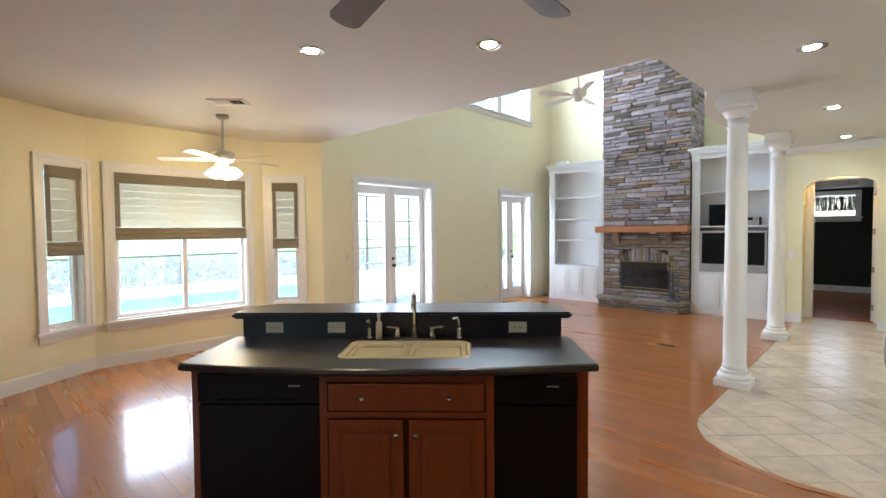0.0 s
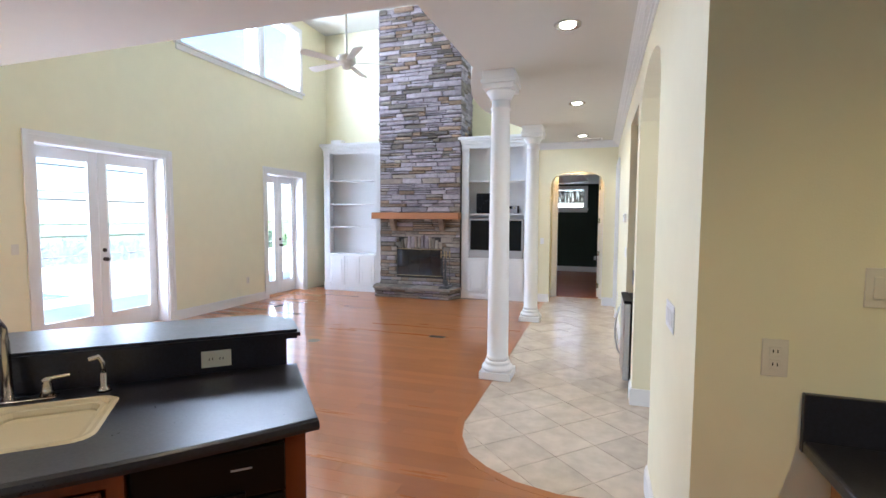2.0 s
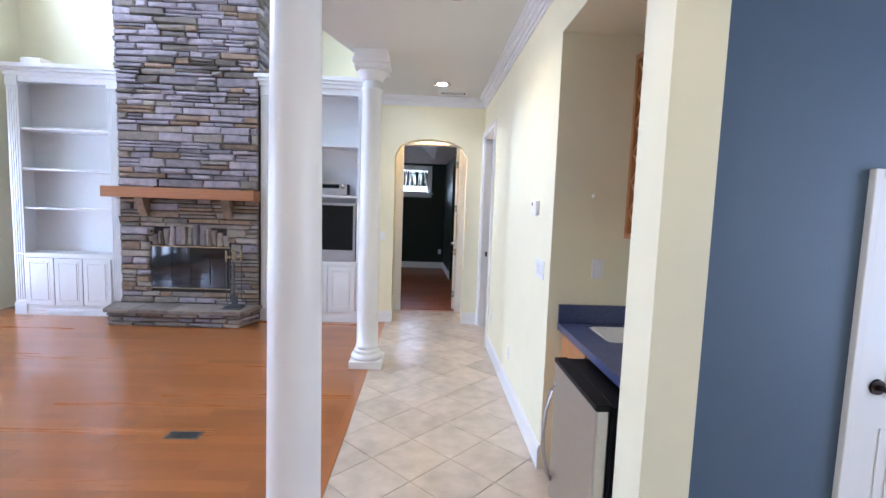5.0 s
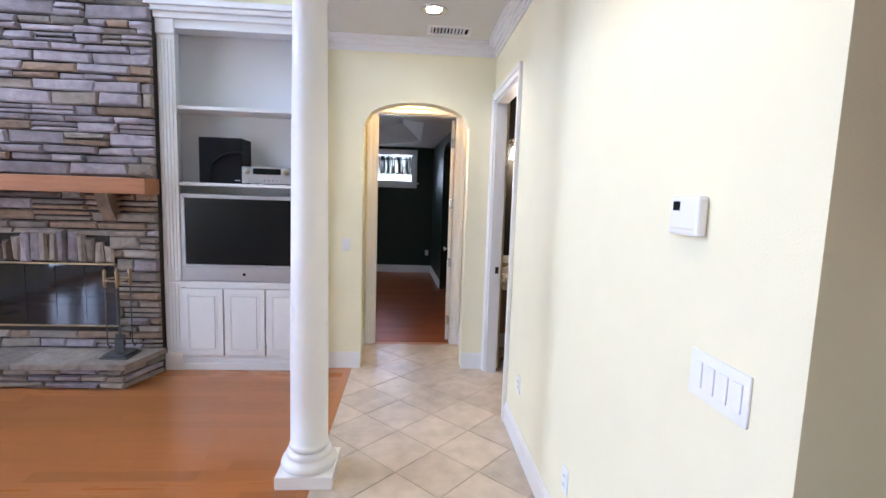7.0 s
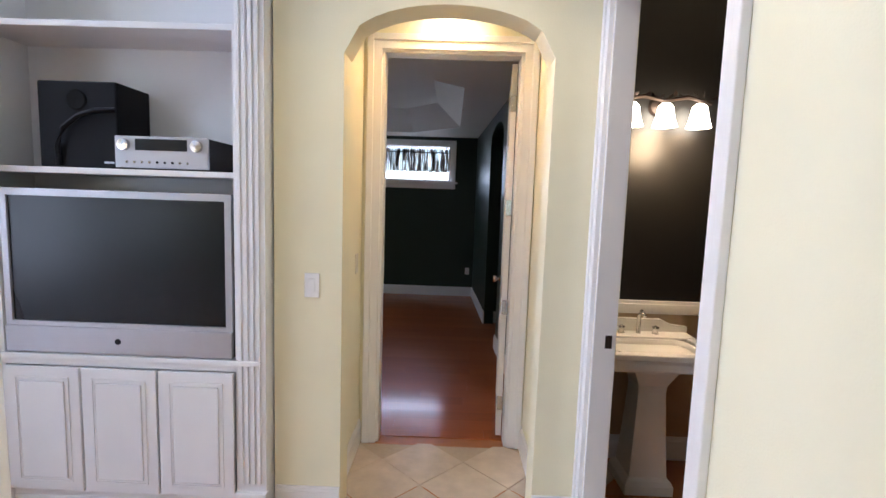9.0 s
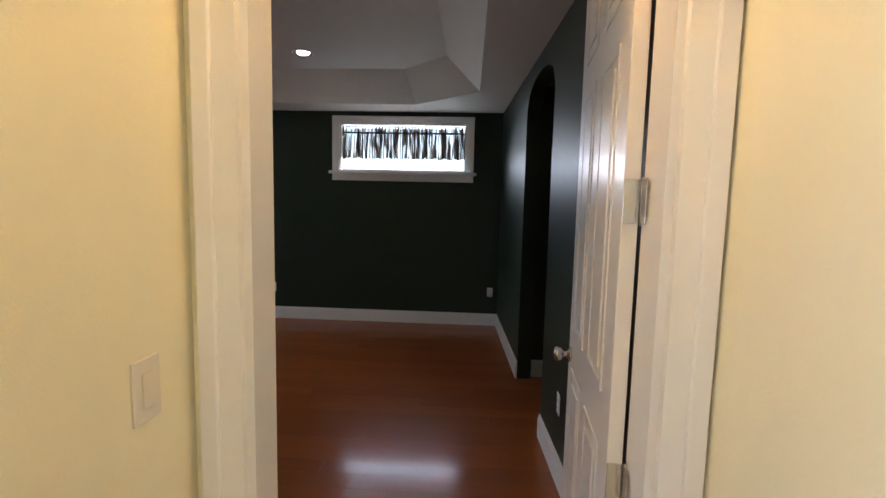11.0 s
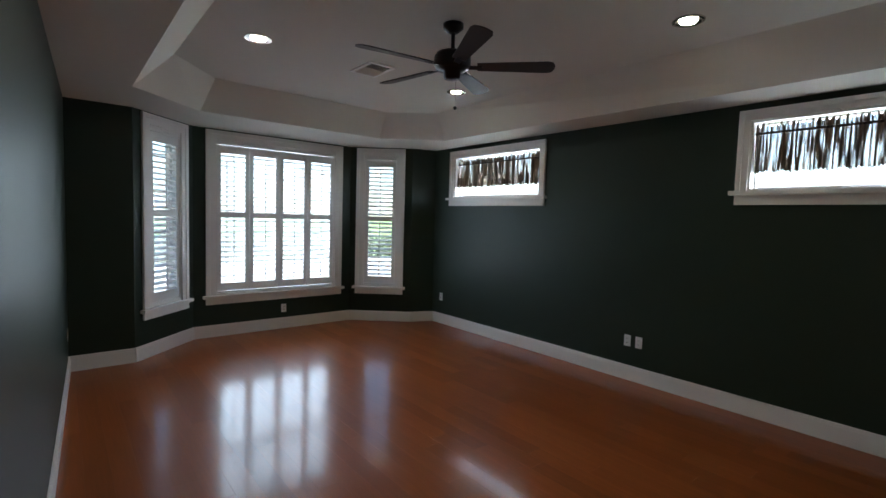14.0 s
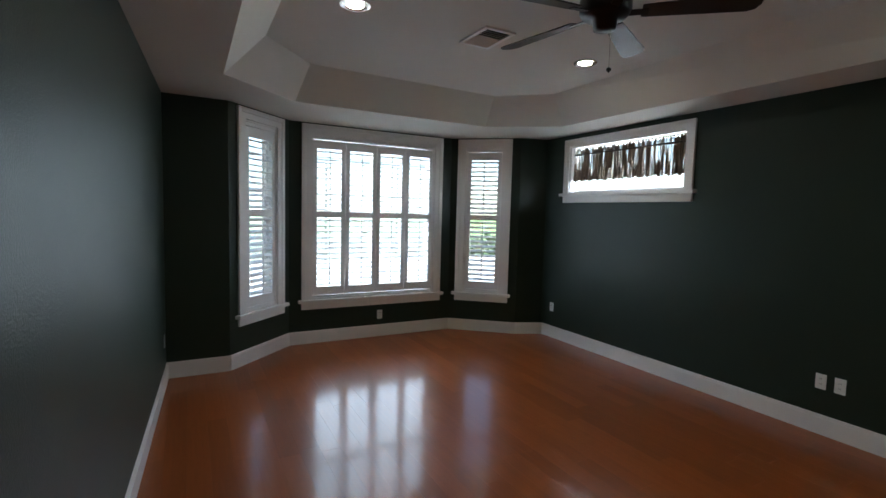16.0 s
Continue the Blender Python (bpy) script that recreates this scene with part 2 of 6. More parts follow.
def part(name, bm, material, parent=None, label="", smooth=False):
    me = bpy.data.meshes.new(name)
    bmesh.ops.recalc_face_normals(bm, faces=bm.faces)
    bm.to_mesh(me)
    bm.free()
    me.materials.append(material)
    if smooth:
        me.polygons.foreach_set("use_smooth", [True] * len(me.polygons))
        me.update()
    ob = new(name, me)
    if parent is not None:
        ob.parent = parent
    if label:
        ob["label"] = label
    return ob


def thing(name, label, category, at=None, group="", kind=""):
    ob = new(name)
    ob.empty_display_size = 0.1
    if at is not None:
        ob.matrix_basis = at if isinstance(at, Matrix) else Matrix.Translation(at)
    return tagged(ob, label, category, group, kind)


def box(bm, x0, y0, z0, x1, y1, z1, bevel=0.0, m=None):
    r = bmesh.ops.create_cube(bm, size=1.0)
    vs = r["verts"]
    bmesh.ops.scale(bm, vec=(abs(x1 - x0), abs(y1 - y0), abs(z1 - z0)), verts=vs)
    bmesh.ops.translate(bm, vec=((x0 + x1) / 2, (y0 + y1) / 2, (z0 + z1) / 2), verts=vs)
    if bevel:
        es = list({e for v in vs for e in v.link_edges})
        q = bmesh.ops.bevel(bm, geom=es, offset=bevel, segments=2, affect="EDGES", profile=0.5)
        vs = q["verts"] + [v for v in vs if v.is_valid]
    if m is not None:
        bmesh.ops.transform(bm, matrix=m, verts=list({v for v in vs if v.is_valid}))
    return bm


def boxes(*rows, bevel=0.0, m=None):
    bm = bmesh.new()
    for r in rows:
        box(bm, *r, bevel=bevel, m=m)
    return bm


def lathe(profile, steps=32, m=None):
    """A turned body about z from (radius, height) pairs."""
    bm = bmesh.new()
    rings = []
    for r, z in profile:
        rings.append([bm.verts.new((max(r, 0.0004) * math.cos(2 * math.pi * i / steps), max(r, 0.0004) * math.sin(2 * math.pi * i / steps), z)) for i in range(steps)])
    for a, b in zip(rings, rings[1:]):
        for i in range(steps):
            bm.faces.new((a[i], a[(i + 1) % steps], b[(i + 1) % steps], b[i]))
    bm.faces.new(rings[0]), bm.faces.new(rings[-1])
    if m is not None:
        bmesh.ops.transform(bm, matrix=m, verts=bm.verts)
    return bm


def tube(points, r, steps=10, bm=None, flat=1.0):
    """A round bar along points."""
    bm = bm or bmesh.new()
    pts = [Vector(p) for p in points]
    rings = []
    for i, p in enumerate(pts):
        d = (pts[min(i + 1, len(pts) - 1)] - pts[max(i - 1, 0)]).normalized()
        u = d.cross(Vector((0, 0, 1)) if abs(d.z) < 0.95 else Vector((1, 0, 0))).normalized()
        w = d.cross(u)
        rr = r[i] if isinstance(r, (list, tuple)) else r
        rings.append([bm.verts.new(p + u * (rr * math.cos(2 * math.pi * k / steps)) + w * (rr * flat * math.sin(2 * math.pi * k / steps))) for k in range(steps)])
    for a, b in zip(rings, rings[1:]):
        for k in range(steps):
            bm.faces.new((a[k], a[(k + 1) % steps], b[(k + 1) % steps], b[k]))
    bm.faces.new(rings[0]), bm.faces.new(rings[-1])
    return bm


def prism(poly, h0, h1, m=None, bm=None):
    """A polygon in x, y raised from h0 to h1."""
    bm = bm or bmesh.new()
    lo, hi = [bm.verts.new((x, y, h0)) for x, y in poly], [bm.verts.new((x, y, h1)) for x, y in poly]
    bm.faces.new(lo[::-1]), bm.faces.new(hi)
    for i in range(len(poly)):
        j = (i + 1) % len(poly)
        bm.faces.new((lo[i], lo[j], hi[j], hi[i]))
    if m is not None:
        bmesh.ops.transform(bm, matrix=m, verts=lo + hi)
    return bm


def along(p0, p1):
    """The pose whose x runs from p0 to p1 on plan, y to its left, z up."""
    (x0, y0), (x1, y1) = p0, p1
    return Matrix.Translation((x0, y0, 0)) @ Matrix.Rotation(math.atan2(y1 - y0, x1 - x0), 4, "Z")


def length(p0, p1):
    return math.hypot(p1[0] - p0[0], p1[1] - p0[1])


def cells(s, z0, z1, openings):
    """Rectangles that fill a wall of length s around its openings (s0, s1, z0, z1)."""
    cuts = sorted({0.0, s, *[v for o in openings for v in o[:2]]})
    out = []
    for a, b in zip(cuts, cuts[1:]):
        lo = z0
        for o in sorted([o for o in openings if o[0] <= a + 1e-6 and o[1] >= b - 1e-6], key=lambda o: o[2]):
            if o[2] > lo + 1e-6:
                out.append((a, b, lo, o[2]))
            lo = o[3]
        if z1 > lo + 1e-6:
            out.append((a, b, lo, z1))
    return out


def wall(name, p0, p1, z0, z1, thick, material, openings=(), label="", extra=None):
    """A wall whose seen face runs from p0 to p1 and whose body lies to the left of that way."""
    bm = bmesh.new()
    for a, b, lo, hi in cells(length(p0, p1), z0, z1, openings):
        box(bm, a, 0, lo, b, thick, hi)
    if extra:
        extra(bm)
    bmesh.ops.remove_doubles(bm, verts=bm.verts, dist=0.0002)
    bmesh.ops.transform(bm, matrix=along(p0, p1), verts=bm.verts)
    return tagged(part(name, bm, material), label or "painted plaster wall", "wall", kind="structure")


def strip(name, p0, p1, rows, material, label="", z=0.0, category="trim"):
    """Moulding along a wall: rows (depth, z0, z1) out from the face, to the right of the way."""
    bm = bmesh.new()
    s = length(p0, p1)
    for d, lo, hi in rows:
        box(bm, 0, -d, z + lo, s, -0.0005, z + hi)
    bmesh.ops.transform(bm, matrix=along(p0, p1), verts=bm.verts)
    return tagged(part(name, bm, material), label, category, kind="structure")


BASE = [(0.016, 0.0, 0.125), (0.012, 0.125, 0.14), (0.008, 0.14, 0.15)]


def baseboard(p0, p1):
    return strip("baseboard", p0, p1, BASE, M_WHITE, "white painted moulded baseboard", category="baseboard")

# ---- ground outside ----
ground_bm = bmesh.new()
box(ground_bm, -400, -400, -0.35, 400, 400, -0.16)
tagged(part("ground", ground_bm, M_LAWN), "sunlit green lawn round the house", "ground", kind="structure")
deck_bm = bmesh.new()
box(deck_bm, -17, -6, -0.17, -6.9, 24, -0.10)
tagged(part("pavement", deck_bm, M_DECK), "pale concrete pool deck in sunlight", "pavement", kind="structure")

# ---- floors ----
tagged(part("floor", prism([(-7.2, -5), (6, -5), (6, 10.56), (-7.2, 10.56)], -0.15, -0.005), M_GAP), "joints below the stained wooden floor", "floor", kind="structure")
tagged(part("floor_bedroom", prism([(-7.3, 10.56), (2.2, 10.56), (2.2, 15.6), (-7.3, 15.6)], -0.15, -0.005), M_GAP), "joints below the bedroom's wooden floor", "floor", kind="structure")

TILE_EDGE = [(-1.0, 9.74), (-1.0, 4.6), (-1.01, 4.25), (-0.96, 4.0), (-0.85, 3.78), (-0.70, 3.65), (-0.5, 3.54), (-0.25, 3.49), (0.0, 3.51), (0.3, 3.6), (0.7, 3.8), (1.6, 3.9)]

# ---- ceilings ----
BULGE = [(-1.2 - 0.3 * math.sin(math.pi * k / 12), 5.1 + 3.0 * k / 12) for k in range(13)]
low = [(-7.3, -5), (6, -5), (6, 10.5), (-1.2, 10.5), (-1.2, 8.4), *reversed(BULGE), (-1.2, 4.8), (VX, VY), (-7.3, VY)]
tagged(part("ceiling", prism(low, ZC, ZC + 0.3), M_CEIL), "white painted flat ceiling over kitchen and hall", "ceiling", kind="structure")
tagged(part("ceiling_living", boxes((-6.4, 1.0, ZH, 0.8, 10.6, ZH + 0.2)), M_CEIL), "white painted high ceiling of the living room", "ceiling", kind="structure")

# bedroom tray ceiling: soffit ring, sloping sides and raised middle
R_LO = [(-0.34, 11.95), (-0.34, 14.2), (-1.04, 14.84), (-5.4, 14.78), (-5.92, 14.1), (-5.92, 11.98), (-5.3, 11.34), (-1.04, 11.34)]
R_UP = [(-0.66, 12.05), (-0.66, 14.05), (-1.12, 14.5), (-5.25, 14.52), (-5.68, 14.05), (-5.66, 12.06), (-5.15, 11.62), (-1.12, 11.62)]
OUT = [(0.6, 12.0), (0.6, 14.4), (0.6, 15.8), (-5.6, 15.8), (-7.6, 15.8), (-7.6, 10.57), (-5.5, 10.57), (0.6, 10.57)]
tb = bmesh.new()
lo_v, up_v = [tb.verts.new((x, y, ZS)) for x, y in R_LO], [tb.verts.new((x, y, ZT)) for x, y in R_UP]
out_v = [tb.verts.new((x, y, ZS)) for x, y in OUT]
for i in range(8):
    j = (i + 1) % 8
    tb.faces.new((lo_v[i], lo_v[j], up_v[j], up_v[i]))
    tb.faces.new((out_v[i], out_v[j], lo_v[j], lo_v[i]))
tb.faces.new(up_v)
box(tb, -7.6, 10.57, ZT + 0.1, 0.6, 15.8, ZT + 0.2)
tagged(part("ceiling_bedroom", tb, M_CEIL), "white tray ceiling with sloping sides", "ceiling", kind="structure")

# ---- walls: kitchen, nook and living room ----
FD1 = (4.42, 6.10)
FD2 = (8.31, 9.45)
FDZ = 2.42
HW = [(6.44, 8.13), (8.30, 9.39)]
W = 0.16
wall("wall_west", (XL, 3.77), (XL, 10.55), 0, ZH, 0.28, M_YELLOW,
     [(FD1[0] - 3.77, FD1[1] - 3.77, 0, FDZ), (FD2[0] - 3.77, FD2[1] - 3.77, 0, FDZ), *[(a - 3.77, b - 3.77, 4.18, 5.4) for a, b in HW]],
     "pale yellow painted living room wall")
NA, NB, NC, ND = (-6.1, 0.12), (-6.62, 1.0), (-6.62, 3.08), (-6.1, 3.77)
NZ0, NZ1 = 0.55, 2.36
NOOK = [("wall_nook_left", NA, NB, (0.50, 0.92)), ("wall_nook_middle", NB, NC, (0.22, 1.83)), ("wall_nook_right", NC, ND, (0.12, 0.52))]
for name, a, b, o in NOOK:
    wall(name, a, b, 0, ZC, W, M_YELLOW, [(*o, NZ0, NZ1)], "pale yellow breakfast nook wall with a window")
wall("wall_nook_south", (XL, -5), NA, 0, ZC, W, M_YELLOW)
# the opening is invented, out of view, to let fill light in
wall("wall_south", (6, -5), (-6.2, -5), 0, ZC, -W, M_YELLOW, [(5.2, 7.8, 1.05, 2.3)], "pale yellow kitchen wall with an added, unseen window opening")
wall("wall_east", (6, 10.5), (6, -5), 0, ZC, W, M_YELLOW)
wall("wall_fireplace", (-6.3, 10.4), (-1.2, 10.4), 0, ZH, 0.15, M_YELLOW, label="pale yellow wall behind the chimney")
wall("wall_balcony", (0.6, 10.5), (0.6, 1.0), ZC + 0.3, ZH, W, M_YELLOW)
wall("wall_balcony_south", (0.6, 1.0), (-6.3, 1.0), ZC + 0.3, ZH, W, M_YELLOW)
# hall right wall, from the kitchen corner to the arch
wall("wall_kitchen", (6, YK), (XH + 0.168, YK), 0, ZC, -0.14, M_YELLOW, label="pale yellow kitchen wall end")
wall("wall_hall_south", (XH, 3.70), (XH, YK), 0, ZC, 0.168, M_YELLOW, label="pale yellow hall wall")


def arch_fill(bm, s0, s1, zs, zt, thick, n=14):
    """The two spandrels that turn a square opening's head into a flat arch from zs to zt."""
    mid, half = (s0 + s1) / 2, (s1 - s0) / 2
    pts = [(s0 + (s1 - s0) * k / n, zs + (zt - 0.005 - zs) * math.sqrt(max(0.0, 1 - ((s0 + (s1 - s0) * k / n - mid) / half) ** 2)) ** 0.9) for k in range(n + 1)]
    for (a, za), (b, zb) in zip(pts, pts[1:]):
        vs = [bm.verts.new((x, y, z)) for y in (0, thick) for x, z in ((a, za), (b, zb), (b, zt), (a, zt))]
        for f in ((0, 1, 2, 3), (7, 6, 5, 4), (0, 4, 5, 1), (1, 5, 6, 2), (2, 6, 7, 3), (3, 7, 4, 0)):
            bm.faces.new([vs[i] for i in f])


# header over the stair opening with clipped arch corners, then the pier, the bar niche and the powder room door
S0, S1 = 3.70, 5.02
N0, N1, NTOP = 5.22, 6.26, 2.56
L0, L1, LTOP = 8.76, 9.655, 2.45
HY0, HY1 = S0, YA
HM = 8.45
wall("wall_hall", (XH, HM), (XH, HY0), 0, ZC, 0.168, M_YELLOW, [(HM - S1, HM - S0, 0, 2.66), (HM - N1, HM - N0, 0, NTOP)], "pale yellow hall wall with openings",
     extra=lambda bm: arch_fill(bm, HM - S1, HM - S0, 2.36, 2.66, 0.168))
wall("wall_hall_north", (XH, HY1), (XH, HM), 0, ZC, 0.10, M_YELLOW, [(HY1 - L1, HY1 - L0, 0, LTOP)], "pale yellow hall wall with the powder room door")
# stair hall
wall("wall_stair", (0.41, 5.17), (4.0, 5.17), 0, ZC, 0.06, M_BLUE, [(0.70, 1.47, 0, 1.68)], "slate blue painted wall under the stairs")
# closing wall; its opening is made up to light the stair hall
wall("wall_stair_east", (3.2, 5.2), (3.2, 2.6), 0, ZC, 0.1, M_BLUE, [(0.7, 2.3, 0.3, 2.4)], "slate blue foyer wall with an added, unseen light opening")
# bar niche
wall("wall_niche_back", (0.95, 6.3), (0.95, 5.2), 0, ZC, 0.1, M_YELLOW)
wall("wall_niche_north", (0.4055, N1), (1.0, N1), 0, ZC, 0.1, M_YELLOW)
wall("wall_niche_south", (1.0, N0 + 0.02), (0.41, N0 + 0.02), 0, ZC, 0.01, M_YELLOW)
tagged(part("ceiling_niche", boxes((0.3, N0, NTOP, 1.0, N1, NTOP + 0.1)), M_YELLOW), "painted niche ceiling", "ceiling", kind="structure")
# arch wall and passage to the bedroom
A0, A1 = -0.92, 0.02
wall("wall_cabinet_end", (-1.2, YA + 0.16), (-1.2, 10.4), 0, ZC, -0.1, M_YELLOW)
wall("wall_arch", (-1.24, YA), (XH + 0.14, YA), 0, ZC, 0.16, M_YELLOW, [(A0 + 1.24, A1 + 1.24, 0, 2.43)], "pale yellow end wall with an arched opening",
     extra=lambda bm: arch_fill(bm, A0 + 1.24, A1 + 1.24, 2.21, 2.43, 0.16))
D0, D1, DTOP = -0.86, -0.015, 2.45
wall("wall_passage_left", (-0.97, YA + 0.16), (-0.97, YD), 0, ZC, 0.1, M_YELLOW)
wall("wall_passage_right", (0.078, YD), (0.078, YA + 0.16), 0, ZC, 0.1, M_YELLOW)
tagged(part("ceiling_passage", boxes((-1.05, YA + 0.16, 2.72, 0.18, YD, 2.8)), M_YELLOW), "painted passage ceiling", "ceiling", kind="structure")
wall("wall_door", (-1.07, YD), (0.15, YD), 0, ZC, 0.05, M_YELLOW, [(D0 + 1.07, D1 + 1.07, 0, DTOP)], "pale yellow wall round the bedroom door")

# ---- walls: bedroom ----
XRET = -1.35
wall("wall_bedroom_door", (0.5, YR), (XRET, YR), 0, ZT + 0.1, 0.055, M_GREEN, [(0.5 - D1, 0.5 - D0, 0, DTOP)], "dark green bedroom wall with the door")
wall("wall_bedroom_return", (XRET, YR), (XRET, YW0), 0, ZT + 0.1, 0.1, M_GREEN)
wall("wall_bedroom_south", (XRET - 0.1, YW0), (-6.6, YW + 0.015), 0, ZT + 0.1, 0.15, M_GREEN, label="dark green bedroom side wall")
W2, W1, WZ0, WZ1 = (-2.02, -0.46), (-5.76, -4.20), 1.875, 2.45
wall("wall_bedroom_north", (-6.7, YB), (0.4, YB), 0, ZT + 0.1, 0.15, M_GREEN,
     [(W1[0] + 6.7, W1[1] + 6.7, WZ0, WZ1), (W2[0] + 6.7, W2[1] + 6.7, WZ0, WZ1)], "dark green bedroom wall with two high windows")
RE0, RE1 = (-0.037, YB), (0.19, YR)
RL = length(RE0, RE1)
E0, E1, EZS, EZT = 1.75, 2.76, 2.26, 2.47
wall("wall_bedroom_east", RE0, RE1, 0, ZT + 0.1, 0.12, M_GREEN, [(E0, E1, 0, EZT)], "dark green bedroom wall with an arched opening",
     extra=lambda bm: arch_fill(bm, E0, E1, EZS, EZT, 0.12))
wall("wall_alcove_north", (0.17, 13.60), (1.8, 13.60), 0, ZC, 0.1, M_GREEN)
wall("wall_alcove_south", (1.8, 12.3), (0.2, 12.3), 0, ZC, 0.1, M_GREEN)
wall("wall_alcove_east", (1.8, 13.85), (1.8, 12.2), 0, ZC, 0.1, M_GREEN)
tagged(part("ceiling_alcove", boxes((0.19, 12.2, 2.5, 1.9, 13.85, 2.6)), M_GREEN), "dark alcove ceiling", "ceiling", kind="structure")
BA, BB, BC, BD = (XS, 11.43), (XB, 12.10), (XB, 14.216), (XS - 0.06, 14.92)
BZ0, BZ1 = 0.525, 2.465
BAY = [("wall_bay_south", BA, BB, (0.22, 0.72)), ("wall_bay_middle", BB, BC, (0.25, 1.865)), ("wall_bay_north", BC, BD, (0.20, 0.70))]
wall("wall_bay_stub_south", (XS, YW - 0.1), BA, 0, ZT, 0.15, M_GREEN)
wall("wall_bay_stub_north", BD, (XS + 0.08, YB + 0.1), 0, ZT, 0.15, M_GREEN)
for name, a, b, o in BAY:
    wall(name, a, b, 0, ZT, 0.15, M_GREEN, [(*o, BZ0, BZ1)], "dark green bay wall with a shuttered window")
# powder room
wall("wall_powder_back", (0.37, 10.40), (2.4, 10.40), 0, ZC, 0.1, M_BLACK, label="black painted powder room wall")
wall("wall_powder_east", (2.3, 10.40), (2.3, 8.3), 0, ZC, 0.1, M_BLACK)
wall("wall_powder_south", (2.4, 8.4), (0.4, 8.4), 0, ZC, 0.1, M_BLACK)
wall("wall_powder_west", (0.38, YA + 0.16), (0.38, 10.40), 0, ZC, 0.1, M_BLACK)

# ---- skylight through the openings ----
area("skylight_door", pose(XL - 0.42, 5.26, 1.25, 0, -90, 0), 2.3, 1.6, SKY_W * 1.0)
area("skylight_door", pose(XL - 0.42, 8.9, 1.25, 0, -90, 0), 2.3, 1.0, SKY_W * 0.8)
area("skylight_high", pose(XL - 0.45, 8.0, 4.75, 0, -72, 0), 1.2, 2.8, SKY_W * 2.6)
area("skylight_nook", pose(-6.95, 2.1, 1.1, 0, -90, 0), 1.0, 1.6, SKY_W * 0.42)
# added fill from the made-up foyer opening, brightens the blue wall
area("fill_light_foyer", pose(3.28, 3.7, 1.35, 0, 90, 0), 2.0, 1.6, SKY_W * 0.42)
# added fill for faces turned south; its window opening is invented
area("fill_light_kitchen", pose(-0.5, -5.1, 1.7, 90, 0, 0), 2.5, 1.2, SKY_W * 0.05)
area("skylight_bay", pose(XB - 0.35, 13.23, 1.5, 0, -90, 0), 1.9, 1.6, SKY_W * 0.58, (0.84, 0.92, 1.0))
for a, b in (W1, W2):
    area("skylight_bedroom", pose((a + b) / 2, YB + 0.3, (WZ0 + WZ1) / 2, -90, 0, 0), b - a, 0.5, 12)

# ---- trim and joinery ----


def casing(name, m, s0, s1, z0, z1, w=0.10, sill=False, label="", category="trim", both=False):
    """Moulded frame round an opening in the plane y=0 of m, proud of it towards -y."""
    bm = bmesh.new()
    k = w * 0.55
    box(bm, s0 - k, -0.018, z0, s0, -0.0005, z1 + k)
    box(bm, s1, -0.018, z0, s1 + k, -0.0005, z1 + k)
    box(bm, s0, -0.018, z1, s1, -0.0005, z1 + k)
    box(bm, s0 - w, -0.027, z0, s0 - k, -0.0005, z1 + w, bevel=0.004)
    box(bm, s1 + k, -0.027, z0, s1 + w, -0.0005, z1 + w, bevel=0.004)
    box(bm, s0 - k, -0.027, z1 + k, s1 + k, -0.0005, z1 + w, bevel=0.004)
    if sill:
        box(bm, s0 - w - 0.035, -0.06, z0 - 0.035, s1 + w + 0.035, -0.0005, z0)
        box(bm, s0 - w, -0.022, z0 - 0.115, s1 + w, -0.0005, z0 - 0.035)
    bmesh.ops.transform(bm, matrix=m, verts=bm.verts)
    return tagged(part(name, bm, M_WHITE), label or "white painted moulded casing", category, kind="structure")


def lining(name, m, s0, s1, z0, z1, depth, material=None, bottom=False):
    """Boards that line an opening through the wall."""
    t = 0.018
    bm = boxes((s0, 0.001, z0, s0 + t, depth, z1), (s1 - t, 0.001, z0, s1, depth, z1), (s0 + t, 0.001, z1 - t, s1 - t, depth, z1))
    if bottom:
        box(bm, s0 + t, 0.001, z0, s1 - t, depth, z0 + t)
    bmesh.ops.transform(bm, matrix=m, verts=bm.verts)
    return tagged(part(name, bm, material or M_WHITE), "white painted opening lining", "trim", kind="structure")


def window(m, s0, s1, z0, z1, mullions=1, rails=(), depth=0.11, label="white framed window", f=0.045):
    """A window in an opening: frame, stiles, panes."""
    w = thing("window", label, "window", m, kind="structure")
    bm = boxes((s0 + 0.018, depth - 0.03, z0 + 0.018, s0 + f + 0.018, depth + 0.02, z1 - 0.018), (s1 - f - 0.018, depth - 0.03, z0 + 0.018, s1 - 0.018, depth + 0.02, z1 - 0.018),
               (s0 + f + 0.018, depth - 0.03, z0 + 0.018, s1 - f - 0.018, depth + 0.02, z0 + f + 0.018), (s0 + f + 0.018, depth - 0.03, z1 - f - 0.018, s1 - f - 0.018, depth + 0.02, z1 - 0.018))
    part("window_frame", bm, M_WHITE, w)
    a, b, n = s0 + f + 0.018, s1 - f - 0.018, mullions + 1
    step = (b - a) / n
    for k in range(1, n):
        part("mullion", boxes((a + step * k - 0.03, depth - 0.025, z0 + f + 0.018, a + step * k + 0.03, depth + 0.015, z1 - f - 0.018)), M_WHITE, w)
    for z in rails:
        part("rail", boxes((a, depth - 0.02, z - 0.02, b, depth + 0.014, z + 0.02)), M_WHITE, w)
    for k in range(n):
        p = part("pane", boxes((a + step * k, depth, z0 + f + 0.018, a + step * (k + 1), depth + 0.004, z1 - f - 0.018)), M_GLASS, w)
        p.visible_shadow = False
    return w


